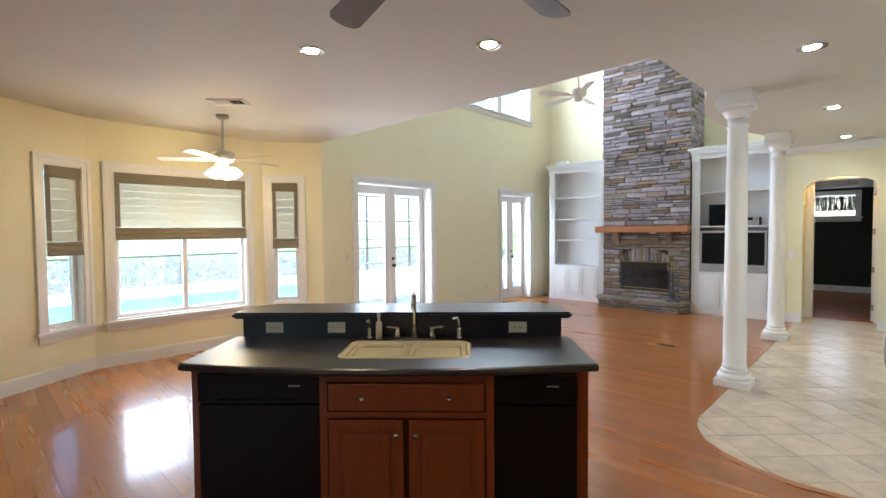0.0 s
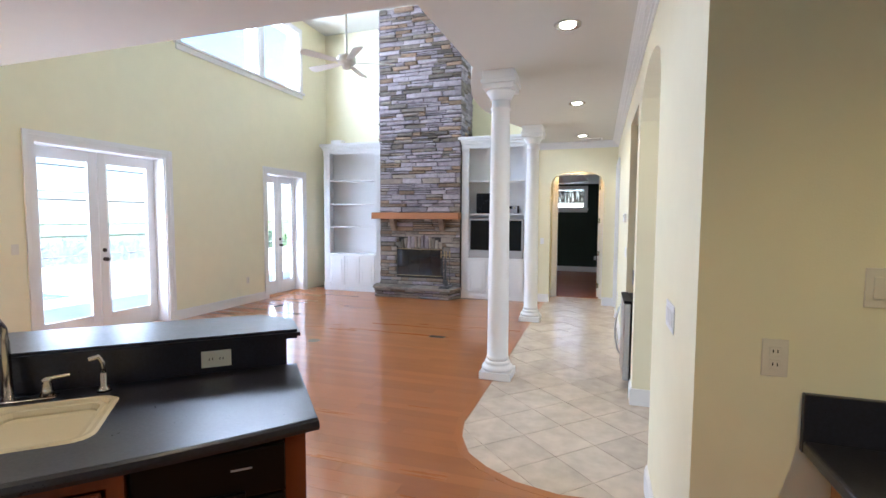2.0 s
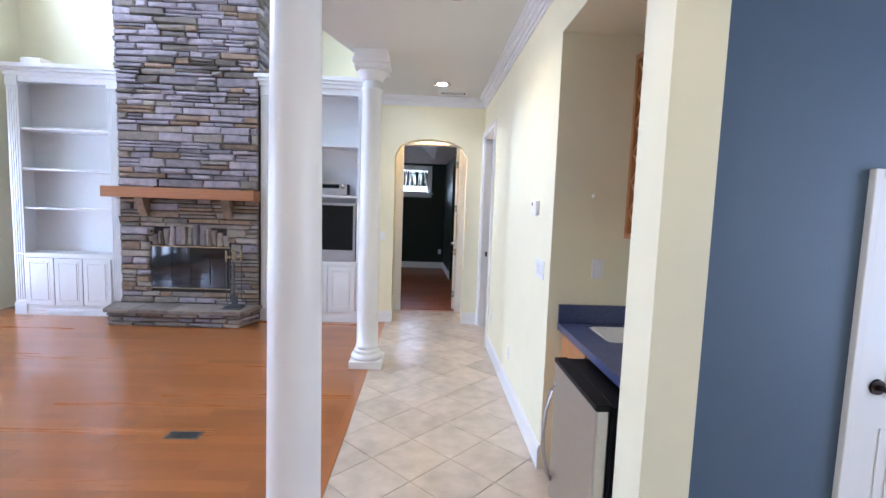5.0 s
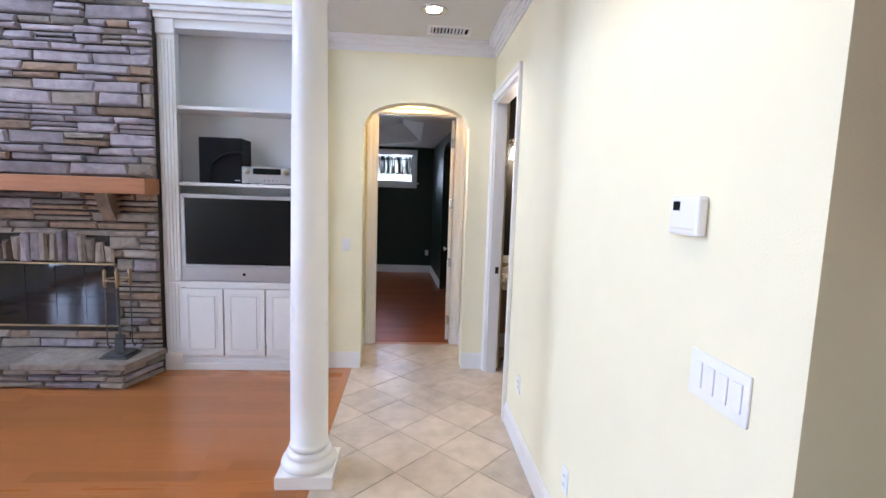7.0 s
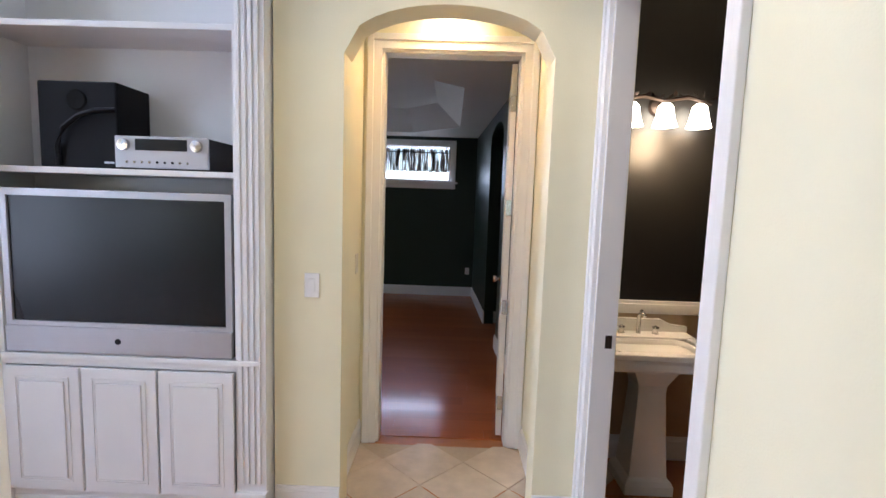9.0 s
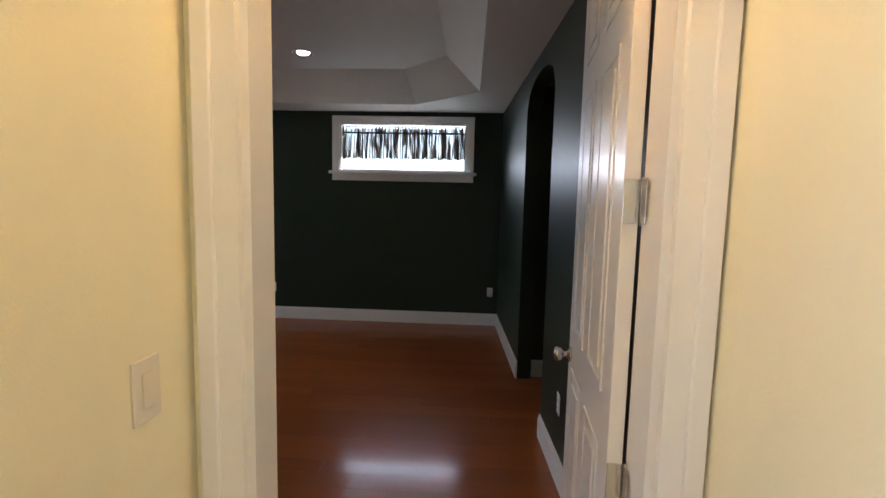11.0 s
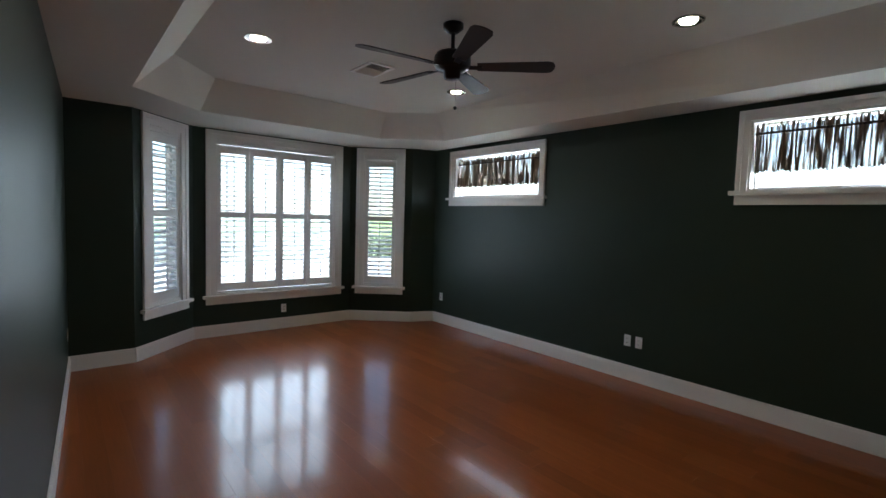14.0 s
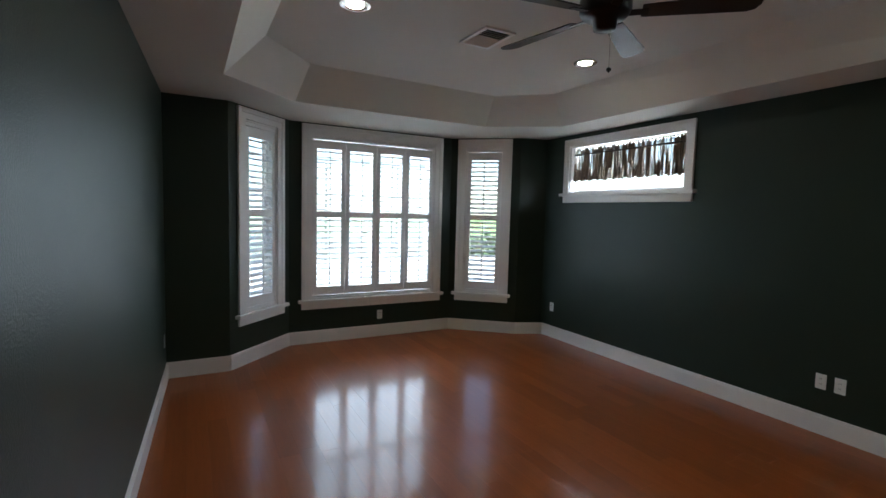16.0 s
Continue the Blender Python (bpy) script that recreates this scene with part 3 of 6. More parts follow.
def louvre_panel(name, parent, x0, x1, z0, z1, y, mids, tilt=18):
    """A plantation shutter leaf: stiles, rails, louvres and tilt rod."""
    leaf = part(name, boxes((x0, y, z0, x0 + 0.05, y + 0.028, z1), (x1 - 0.05, y, z0, x1, y + 0.028, z1), (x0 + 0.05, y, z0, x1 - 0.05, y + 0.028, z0 + 0.10),
                            (x0 + 0.05, y, z1 - 0.10, x1 - 0.05, y + 0.028, z1), *[(x0 + 0.05, y, q - 0.035, x1 - 0.05, y + 0.028, q + 0.035) for q in mids]), M_SHUTTER, parent)
    edges = [z0 + 0.10, *[v for q in mids for v in (q - 0.035, q + 0.035)], z1 - 0.10]
    for lo, hi in zip(edges[::2], edges[1::2]):
        n = max(1, round((hi - lo) / 0.062))
        for k in range(n):
            z = lo + (hi - lo) * (k + 0.5) / n
            bm = bmesh.new()
            box(bm, x0 + 0.052, -0.031, -0.004, x1 - 0.052, 0.031, 0.004)
            bmesh.ops.transform(bm, matrix=pose(0, y + 0.014, z, tilt), verts=bm.verts)
            part("louvre", bm, M_SHUTTER, leaf)
        part("tilt_rod", boxes(((x0 + x1) / 2 - 0.006, y - 0.030, lo + 0.02, (x0 + x1) / 2 + 0.006, y - 0.020, hi - 0.02)), M_SHUTTER, leaf)
    return leaf


def roman_shade(m, s0, s1, z0, z1, label):
    """A woven shade, drawn part way, with dark borders and gathered folds."""
    t = thing("roman_shade", label, "window shade", m)
    y = -0.002
    bw = 0.05
    n = 6
    h = (z1 - 0.13 - z0 - 0.16) / n
    for k in range(n):
        part("cloth", boxes((s0 + bw, y - 0.006 - 0.004 * (k % 2), z0 + 0.16 + h * k, s1 - bw, y - 0.0015, z0 + 0.16 + h * (k + 1) - 0.003)), M_LINEN, t)
    part("valance", boxes((s0, y - 0.03, z1 - 0.13, s1, y, z1), bevel=0.006), M_TAUPE, t, "taupe woven valance")
    for a in (s0, s1 - bw):
        part("border", boxes((a, y - 0.011, z0 + 0.16, a + bw, y, z1 - 0.13)), M_TAUPE, t)
    for k in range(3):
        part("fold", boxes((s0 - 0.005, y - 0.034 + 0.008 * k, z0 + 0.05 * k, s1 + 0.005, y, z0 + 0.05 * k + 0.056), bevel=0.012), M_TAUPE, t)
    part("cord", tube([(s1 + 0.012, y - 0.012, z0 - 0.1), (s1 + 0.012, y - 0.012, z1 - 0.02)], 0.003, 6), M_PLATE, t)
    return t


# breakfast nook windows with their shades
for i, (name, a, b, o) in enumerate(NOOK):
    m = along(a, b)
    casing("window_casing", m, *o, NZ0, NZ1, 0.10, True, "white painted window casing with a sill")
    lining("window_lining", m, *o, NZ0, NZ1, 0.12, bottom=True)
    window(m, *o, NZ0, NZ1, 1 if i == 1 else 0, (), 0.11, "white framed nook window onto the pool")
    roman_shade(m, o[0] + 0.02, o[1] - 0.02, 1.52 if i == 1 else 1.36, NZ1 - 0.02,
                "wide cream woven roman shade, half drawn" if i == 1 else "narrow cream woven roman shade, half drawn")

# french doors
KNOB = [(0.0, 0.0), (0.026, 0.0), (0.028, 0.006), (0.012, 0.012), (0.010, 0.03), (0.024, 0.038), (0.029, 0.05), (0.024, 0.062), (0.0, 0.066)]


def french_doors(y0, y1):
    m = along((XL, y0), (XL, y1))
    s = y1 - y0
    d = thing("door", "white french door pair with five-light glass panels", "french door", m, kind="structure")
    half = (s - 0.036) / 2
    for k in range(2):
        x0, x1 = 0.018 + half * k + 0.003, 0.018 + half * (k + 1) - 0.003
        st, top, bot = 0.11, 0.13, 0.26
        z1 = FDZ - 0.022
        leaf = part("door_leaf", boxes((x0, 0.20, 0.012, x0 + st, 0.245, z1), (x1 - st, 0.20, 0.012, x1, 0.245, z1), (x0 + st, 0.20, 0.012, x1 - st, 0.245, bot),
                                       (x0 + st, 0.20, z1 - top, x1 - st, 0.245, z1), bevel=0.003), M_WHITE, d)
        lo, hi = bot, z1 - top
        for q in range(5):
            a, b = lo + (hi - lo) * q / 5, lo + (hi - lo) * (q + 1) / 5
            p = part("pane", boxes((x0 + st, 0.22, a + 0.006, x1 - st, 0.226, b - 0.006)), M_GLASS, leaf)
            p.visible_shadow = False
            if q:
                part("glazing_bar", boxes((x0 + st, 0.212, a - 0.006, x1 - st, 0.234, a + 0.006)), M_SILVER, leaf)
        part("bead", boxes((x0 + st, 0.192, lo, x0 + st + 0.014, 0.20, hi), (x1 - st - 0.014, 0.192, lo, x1 - st, 0.20, hi), (x0 + st, 0.192, hi - 0.014, x1 - st, 0.20, hi), (x0 + st, 0.192, lo, x1 - st, 0.20, lo + 0.014)), M_WHITE, leaf)
        if k == 1:
            for z in (1.0, 1.12):
                part("knob" if z == 1.0 else "deadbolt", lathe(KNOB if z == 1.0 else [(0.0, 0.0), (0.028, 0.0), (0.026, 0.016), (0.0, 0.018)], 16, pose(x0 + 0.055, 0.20, z, 90)), M_BRONZE, leaf, "dark bronze lock", smooth=True)
    casing("door_casing", m, 0, s, 0, FDZ, 0.11, label="white painted french door casing", category="door casing")
    lining("door_lining", m, 0, s, 0, FDZ, 0.27)
    tagged(part("threshold", boxes((0.018, 0.02, 0.001, s - 0.018, 0.27, 0.012), m=m), M_OAK), "wooden door threshold", "threshold", kind="structure")
    return d


french_doors(*FD1)
french_doors(*FD2)
for a, b in HW:
    m = along((XL, a), (XL, b))
    casing("window_casing", m, 0, b - a, 4.18, 5.4, 0.09, True, "white casing of the high window")
    lining("window_lining", m, 0, b - a, 4.18, 5.4, 0.14, bottom=True)
    window(m, 0, b - a, 4.18, 5.4, 0, (), 0.11, "white framed high window")

# baseboards and crown
for p0, p1 in (((XL, 3.77), (XL, FD1[0] - 0.11)), ((XL, FD1[1] + 0.11), (XL, FD2[0] - 0.11)), (NA, NB), (NB, NC), (NC, ND), ((XL, -5), NA),
               ((-1.235, YA), (A0, YA)), ((A1, YA), (XH, YA)), ((-0.97, YA + 0.16), (-0.97, YD)), ((0.078, YD), (0.078, YA + 0.16)),
               ((XH, L0 - 0.075), (XH, N1)), ((XH, N0), (XH, S1)), ((XH, S0), (XH, YK)), ((0.41, 5.17), (1.04, 5.17)), ((XH, YA), (XH, L1 + 0.075)),
               ((XRET - 0.1, YW0), (XS, YW)), ((XS, YW), BA), (BA, BB), (BB, BC), (BC, BD), (BD, (XS + 0.075, YB)), ((XS + 0.075, YB), RE0),
               ((0.17, 13.60), (1.8, 13.60))):
    baseboard(p0, p1)
strip("baseboard", RE0, (RE0[0] + (RE1[0] - RE0[0]) * E0 / RL, RE0[1] + (RE1[1] - RE0[1]) * E0 / RL), BASE, M_WHITE, "white painted moulded baseboard", category="baseboard")
strip("baseboard", (RE0[0] + (RE1[0] - RE0[0]) * E1 / RL, RE0[1] + (RE1[1] - RE0[1]) * E1 / RL), RE1, BASE, M_WHITE, "white painted moulded baseboard", category="baseboard")
tagged(part("baseboard", boxes((XH - 0.014, S1 - 0.016, 0, 0.41, S1 - 0.001, 0.14)), M_WHITE), "white baseboard round the pier", "baseboard", kind="structure")
CROWN = [(0.10, -0.014, 0.0), (0.082, -0.034, -0.014), (0.055, -0.062, -0.034), (0.03, -0.088, -0.062), (0.016, -0.112, -0.088)]
for p0, p1 in (((-1.24, YA), (XH, YA)), ((XH, YA), (XH, YK))):
    strip("crown_moulding", p0, p1, CROWN, M_WHITE, "white painted crown moulding", ZC, "crown moulding")

# bedroom windows and shutters
for a, b in (W1, W2):
    m = along((a, YB), (b, YB))
    s = b - a
    casing("window_casing", m, 0, s, WZ0, WZ1, 0.085, True, "white painted casing of the high bedroom window")
    lining("window_lining", m, 0, s, WZ0, WZ1, 0.14, bottom=True)
    window(m, 0, s, WZ0, WZ1, 0, (), 0.12, "white framed high bedroom window", 0.016)
    v = thing("valance_curtain", "dark patterned gathered valance on a rod", "curtain", m)
    part("rod", tube([(0.02, 0.05, WZ1 - 0.105), (s - 0.02, 0.05, WZ1 - 0.105)], 0.011, 10), M_BRONZE, v)
    rnd = random.Random(5)
    n, sheet = 260, bmesh.new()
    phase = [rnd.uniform(0.6, 1.5) for _ in range(n + 1)]
    drop = [0.42 + 0.006 * math.sin(k * 0.31) + rnd.uniform(-0.012, 0.012) for k in range(n + 1)]
    rows = []
    for lvl, (z, amp) in enumerate(((WZ1 - 0.04, 0.009), (WZ1 - 0.085, 0.012), (WZ1 - 0.125, 0.009), (WZ1 - 0.23, 0.016), (None, 0.022))):
        rows.append([sheet.verts.new((0.022 + (s - 0.044) * k / n, 0.05 + amp * phase[k] * math.sin(k * 1.25 + 0.6 * math.sin(k * 0.17)),
                                      (z + (0.016 * math.sin(k * 0.9) * phase[k] if lvl == 0 else 0.0)) if z else WZ1 - drop[k])) for k in range(n + 1)])
    for r0, r1 in zip(rows, rows[1:]):
        for k in range(n):
            sheet.faces.new((r0[k], r0[k + 1], r1[k + 1], r1[k]))
    c = part("cloth", sheet, M_VALANCE, v, smooth=True)
    c.modifiers.new("thickness", "SOLIDIFY").thickness = 0.002

for i, (name, a, b, o) in enumerate(BAY):
    m = along(a, b)
    casing("window_casing", m, *o, BZ0, BZ1, 0.11, True, "white painted bay window casing with a sill")
    lining("window_lining", m, *o, BZ0, BZ1, 0.14, bottom=True)
    window(m, *o, BZ0, BZ1, 1 if i == 1 else 0, (1.53,), 0.125, "white framed bay window")
    sh = thing("plantation_shutter", "white plantation shutters with open louvres", "shutter", m)
    n = 4 if i == 1 else 1
    part("shutter_head", boxes((o[0] + 0.02, 0.006, BZ1 - 0.055, o[1] - 0.02, 0.05, BZ1 - 0.02)), M_SHUTTER, sh)
    part("shutter_sill", boxes((o[0] + 0.02, 0.006, BZ0 + 0.02, o[1] - 0.02, 0.05, BZ0 + 0.045)), M_SHUTTER, sh)
    w = (o[1] - o[0] - 0.04) / n
    for k in range(n):
        louvre_panel("shutter_leaf", sh, o[0] + 0.02 + w * k + 0.002, o[0] + 0.02 + w * (k + 1) - 0.002, BZ0 + 0.05, BZ1 - 0.06, 0.008, (1.54,), 24)

# ---- doors ----


def panel_door(name, m, w, h, label, rows, hinge_left=True, knob_z=0.96, hinges=0, hinge_mat=None, lever=False, kind="structure"):
    """A moulded panel door whose leaf runs along x of m from its hinges, 40 mm thick."""
    d = thing(name, label, "door", m, kind=kind)
    leaf = part("door_leaf", boxes((0, 0, 0.012, w, 0.035, h), bevel=0.002), M_WHITE, d)
    for a, b, lo, hi in rows:
        for y0, y1 in ((-0.004, 0.0), (0.035, 0.039)):
            part("panel_moulding", boxes((a, y0, lo, a + 0.02, y1, hi), (b - 0.02, y0, lo, b, y1, hi), (a + 0.02, y0, lo, b - 0.02, y1, lo + 0.02), (a + 0.02, y0, hi - 0.02, b - 0.02, y1, hi)), M_WHITE, leaf)
            part("panel", boxes((a + 0.045, y0 * 1.3 if y0 < 0 else y0, lo + 0.045, b - 0.045, y1 if y0 < 0 else y1 + 0.001, hi - 0.045), bevel=0.0), M_WHITE, leaf)
    for side in (-1, 1):
        y = -0.0005 if side < 0 else 0.0355
        if lever:
            part("lever", tube([(w - 0.07, y, knob_z), (w - 0.07, y + side * 0.05, knob_z), (w - 0.10, y + side * 0.055, knob_z), (w - 0.18, y + side * 0.05, knob_z - 0.004)], [0.011, 0.010, 0.010, 0.007]), M_BRONZE, leaf, "aged metal lever handle", smooth=True)
            part("rose", lathe([(0.0, 0), (0.03, 0), (0.028, 0.008), (0.0, 0.009)], 20, pose(w - 0.07, y, knob_z, 90 if side < 0 else -90)), M_BRONZE, leaf)
        else:
            part("knob", lathe(KNOB, 20, pose(w - 0.07, y, knob_z, 90 if side < 0 else -90)), M_CHROME, leaf, "brushed metal door knob", smooth=True)
    for k in range(hinges):
        z = 0.24 + (h - 0.48) * k / (hinges - 1)
        hb = boxes((-0.046, -0.0035, z - 0.048, -0.002, -0.0005, z + 0.048), (-0.0035, 0.002, z - 0.048, -0.0005, 0.034, z + 0.048), bevel=0.001)
        for q in (-0.03, 0.0, 0.03):
            hb = box(hb, -0.030, -0.0055, z + q - 0.004, -0.022, -0.0036, z + q + 0.004, bevel=0.001)
        part("hinge", hb, hinge_mat or M_BRASS, d, "brushed metal hinge with screws")
        part("hinge_pin", tube([(-0.004, -0.007, z - 0.052), (-0.004, -0.007, z + 0.052)], 0.006, 10), hinge_mat or M_BRASS, d)
    return d


def six_panels(w, h):
    a, b, c, e = 0.11, w / 2 - 0.05, w / 2 + 0.05, w - 0.11
    zs = ((0.24, 0.92), (1.06, h - 0.52), (h - 0.42, h - 0.12))
    return [(x0, x1, lo, hi) for lo, hi in zs for x0, x1 in ((a, b), (c, e))]


m = along((D0, YD), (D1, YD))
casing("door_casing", m, 0, D1 - D0, 0, DTOP, 0.086, label="white painted bedroom door casing", category="door casing")
lining("door_lining", m, 0, D1 - D0, 0, DTOP, 0.11)
casing("door_casing", along((D1, YR), (D0, YR)), 0, D1 - D0, 0, DTOP, 0.10, label="white painted bedroom door casing", category="door casing")
LW = D1 - D0 - 0.07
panel_door("door_bedroom", Matrix.Translation((D1 - 0.022, YR + 0.016, 0)) @ Matrix.Rotation(radians(84.5), 4, "Z"), LW, DTOP - 0.03,
           "tall white six-panel door standing open", six_panels(LW, DTOP - 0.03), hinges=4, hinge_mat=M_CHROME)
# closet door under the stairs
m = along((0.41, 5.17), (4.0, 5.17))
casing("door_casing", m, 0.70, 1.47, 0, 1.68, 0.07, label="white painted closet door casing", category="door casing")
panel_door("door_closet", Matrix.Translation((0.41 + 0.70 + 0.76, 5.20 + 0.03, 0)) @ Matrix.Rotation(math.pi, 4, "Z"), 0.75, 1.67, "low white panel closet door, shut",
           [(0.1, 0.34, 0.2, 0.8), (0.42, 0.65, 0.2, 0.8), (0.1, 0.34, 0.92, 1.54), (0.42, 0.65, 0.92, 1.54)], lever=True)
# powder room door opening
m = along((XH, L1), (XH, L0))
casing("door_casing", m, 0, L1 - L0, 0, LTOP, 0.075, label="white painted powder room door casing", category="door casing")
lining("door_lining", m, 0, L1 - L0, 0, LTOP, 0.10)
tagged(part("strike_plate", boxes((0.29, L1 - 0.0205, 0.93, 0.32, L1 - 0.0182, 0.99)), M_BRONZE), "dark metal strike plate on the jamb", "strike plate")

# ---- columns ----
SHAFT = [(0.098, 0.17), (0.112, 0.19), (0.104, 0.215)] + [(0.104 - 0.018 * (k / 10) ** 1.6, 0.215 + (2.60 - 0.215) * k / 10) for k in range(11)] + [(0.096, 2.605), (0.096, 2.625), (0.086, 2.63), (0.086, 2.69)]
CAPITAL = [(0.088, 2.69), (0.10, 2.70), (0.102, 2.715), (0.12, 2.74), (0.135, 2.765), (0.138, 2.78)]


def column(x, y):
    c = thing("column", "round white tapered column with moulded base and capital", "column", (x, y, 0), "columns beside the hall")
    part("plinth", boxes((-0.155, -0.155, 0, 0.155, 0.155, 0.075), bevel=0.006), M_WHITE, c)
    part("base", lathe([(0.0, 0.075), (0.148, 0.075), (0.156, 0.095), (0.148, 0.118), (0.125, 0.125), (0.122, 0.14), (0.128, 0.15), (0.122, 0.165), (0.105, 0.17)], 40), M_WHITE, c, smooth=True)
    part("shaft", lathe(SHAFT, 48), M_WHITE, c, smooth=True)
    part("capital", lathe(CAPITAL, 40), M_WHITE, c, smooth=True)
    part("abacus", boxes((-0.15, -0.15, 2.78, 0.15, 0.15, 2.83), (-0.165, -0.165, 2.83, 0.165, 0.165, 2.87), (-0.15, -0.15, 2.87, 0.15, 0.15, ZC), bevel=0.006), M_WHITE, c)
    return c


column(-0.985, 5.36)
column(-1.03, 8.06)

# ---- fireplace ----
CX0, CX1, CY, HZ = -4.34, -2.62, 9.62, 0.21
chimney = thing("stone_fireplace", "tall stacked ledge-stone fireplace and chimney", "fireplace")
FX0, FX1, FZ0, FZ1, FARCH = -3.97, -2.97, 0.40, 0.95, 0.24
for a, b, lo, hi in cells(CX1 - CX0, 0, ZH, [(FX0 - CX0, FX1 - CX0, FZ0, FZ1)]):
    part("core", boxes((CX0 + a, CY, lo, CX0 + b, 10.39, hi)), M_MORTAR, chimney)
part("firebox", boxes((FX0, CY + 0.30, FZ0, FX1, CY + 0.32, FZ1)), M_SOOT, chimney, "sooty firebox lining")


def stone_mesh(w, h, d, rnd):
    """A rough-cut stone: back on y=0, uneven face towards -y."""
    j = lambda a: rnd.uniform(-a, a)
    back = [(-w / 2, 0, -h / 2), (w / 2, 0, -h / 2), (w / 2, 0, h / 2), (-w / 2, 0, h / 2)]
    c = min(0.013, h * 0.2)
    e = min(0.011, h * 0.14)
    mid = [(x + j(0.012), -d * rnd.uniform(0.5, 0.65), z + j(e)) for x, _, z in back]
    front = [(x * (1 - 2 * c / w) + j(0.003), -d + j(d * 0.22), z * (1 - 2 * c / h) + j(0.005)) for x, _, z in mid]
    me = bpy.data.meshes.new("stone")
    vs = back + mid + front + [(j(w * 0.12), -d - rnd.uniform(0.0, 0.006), j(h * 0.15))]
    fs = [(3, 2, 1, 0)]
    for o in (0, 4):
        fs += [(o + i, o + (i + 1) % 4, o + 4 + (i + 1) % 4, o + 4 + i) for i in range(4)]
    fs += [(8 + i, 8 + (i + 1) % 4, 12) for i in range(4)]
    me.from_pydata(vs, [], fs)
    return me


STONES = [M_STONE, M_STONEV, M_STONEB]
rnd = random.Random(11)
pool = {}


def stone(w, h, d, at, parent, turn=0, weights=(5, 5, 2)):
    k = (round(w / 0.03), round(h / 0.012), rnd.randrange(2), rnd.choices((0, 1, 2), weights)[0])
    if k not in pool:
        pool[k] = stone_mesh(k[0] * 0.03, k[1] * 0.012, 0.04, random.Random(hash(k) % 999))
        pool[k].materials.append(STONES[k[3]])
    ob = new("stone", pool[k])
    ob.parent = parent
    ob.matrix_basis = Matrix.Translation(at) @ Matrix.Rotation(turn, 4, "Z") @ Matrix.Diagonal(((w - 0.011) / (k[0] * 0.03), d / 0.04, (h - 0.012) / (k[1] * 0.012), 1))
    return ob


far_stones = {0: ([], []), 1: ([], []), 2: ([], [])}


def far_stone(w, h, d, at, turn):
    which = rnd.choices((0, 1, 2), (3, 8, 1.5))[0]
    me = stone_mesh(w - 0.011, h - 0.012, d, rnd)
    vs, fs = far_stones[which]
    base = len(vs)
    m = Matrix.Translation(at) @ Matrix.Rotation(turn, 4, "Z")
    vs += [tuple(m @ v.co) for v in me.vertices]
    fs += [tuple(base + i for i in p.vertices) for p in me.polygons]
    bpy.data.meshes.remove(me)


def in_fire(x0, x1, z0, z1):
    mid = (FX0 + FX1) / 2
    top = FZ1 + FARCH * max(0.0, 1 - ((min(max(mid, x0), x1) - mid) / ((FX1 - FX0) / 2 + 0.02)) ** 2) if x1 > FX0 and x0 < FX1 else 0
    return x1 > FX0 + 0.01 and x0 < FX1 - 0.01 and z1 > FZ0 + 0.01 and z0 < max(FZ1, top) - 0.01


z = HZ
while z < ZH - 0.05:
    h = rnd.choice((0.055, 0.065, 0.07, 0.08, 0.09, 0.11))
    if z < 1.6 < z + h:
        h = max(0.05, 1.68 - z)
    x = CX0
    while x < CX1 - 0.02:
        w = min(rnd.uniform(0.12, 0.44) * (1.25 if h > 0.08 else 1.0), CX1 - x)
        if CX1 - x - w < 0.08:
            w = CX1 - x
        cuts = [(x, w)]
        if in_fire(x, x + w, z, z + h):
            cuts = [(a, b - a) for a, b in ((x, min(x + w, FX0 + (0 if z < FZ1 else 0.05))), (max(x, FX1 - (0 if z < FZ1 else 0.05)), x + w)) if b - a > 0.03]
            cuts = [c for c in cuts if not in_fire(c[0] + 0.001, c[0] + c[1] - 0.001, z, z + h) or z >= FZ1]
        for a, b in cuts:
            d = rnd.uniform(0.018, 0.05)
            split = rnd.random() < 0.25 and h > 0.07
            for zz, hh in (((z, h * 0.5), (z + h * 0.5, h * 0.5)) if split else ((z, h),)):
                warm = (3, 8, 1.5) if z > 1.6 else (7, 2, 3)
                if z < 2.75:
                    stone(b, hh, d, (a + b / 2, CY, zz + hh / 2), chimney, 0, warm)
                else:
                    far_stone(b, hh, d, (a + b / 2, CY, zz + hh / 2), 0)
        x += w
    for side in ((CX1, math.pi / 2), (CX0, -math.pi / 2)):
        if z > 3.1:
            y = CY - 0.02
            while y < 10.36:
                w = min(rnd.uniform(0.14, 0.4), 10.4 - y)
                far_stone(w, h, rnd.uniform(0.015, 0.035), (side[0], y + w / 2, z + h / 2), side[1])
                y += w
    z += h
for k, (vs, fs) in far_stones.items():
    me = bpy.data.meshes.new("stonework")
    me.from_pydata(vs, [], fs)
    me.materials.append(STONES[k])
    ob = new("stonework", me)
    ob.parent = chimney
    tagged(ob, "rows of stacked ledge stones high on the chimney", kind="stuff")
# arch of upright stones over the fire
n = 13
for k in range(n):
    a = FX0 + 0.02 + (FX1 - FX0 - 0.04) * (k + 0.5) / n
    hgt = 0.09 + FARCH * 0.78 * (1 - ((a - (FX0 + FX1) / 2) / 0.52) ** 2)
    stone((FX1 - FX0 - 0.04) / n, hgt, 0.035 + 0.012 * (k % 2), (a, CY, FZ1 + hgt / 2 + 0.005), chimney, 0, (9, 2, 0))
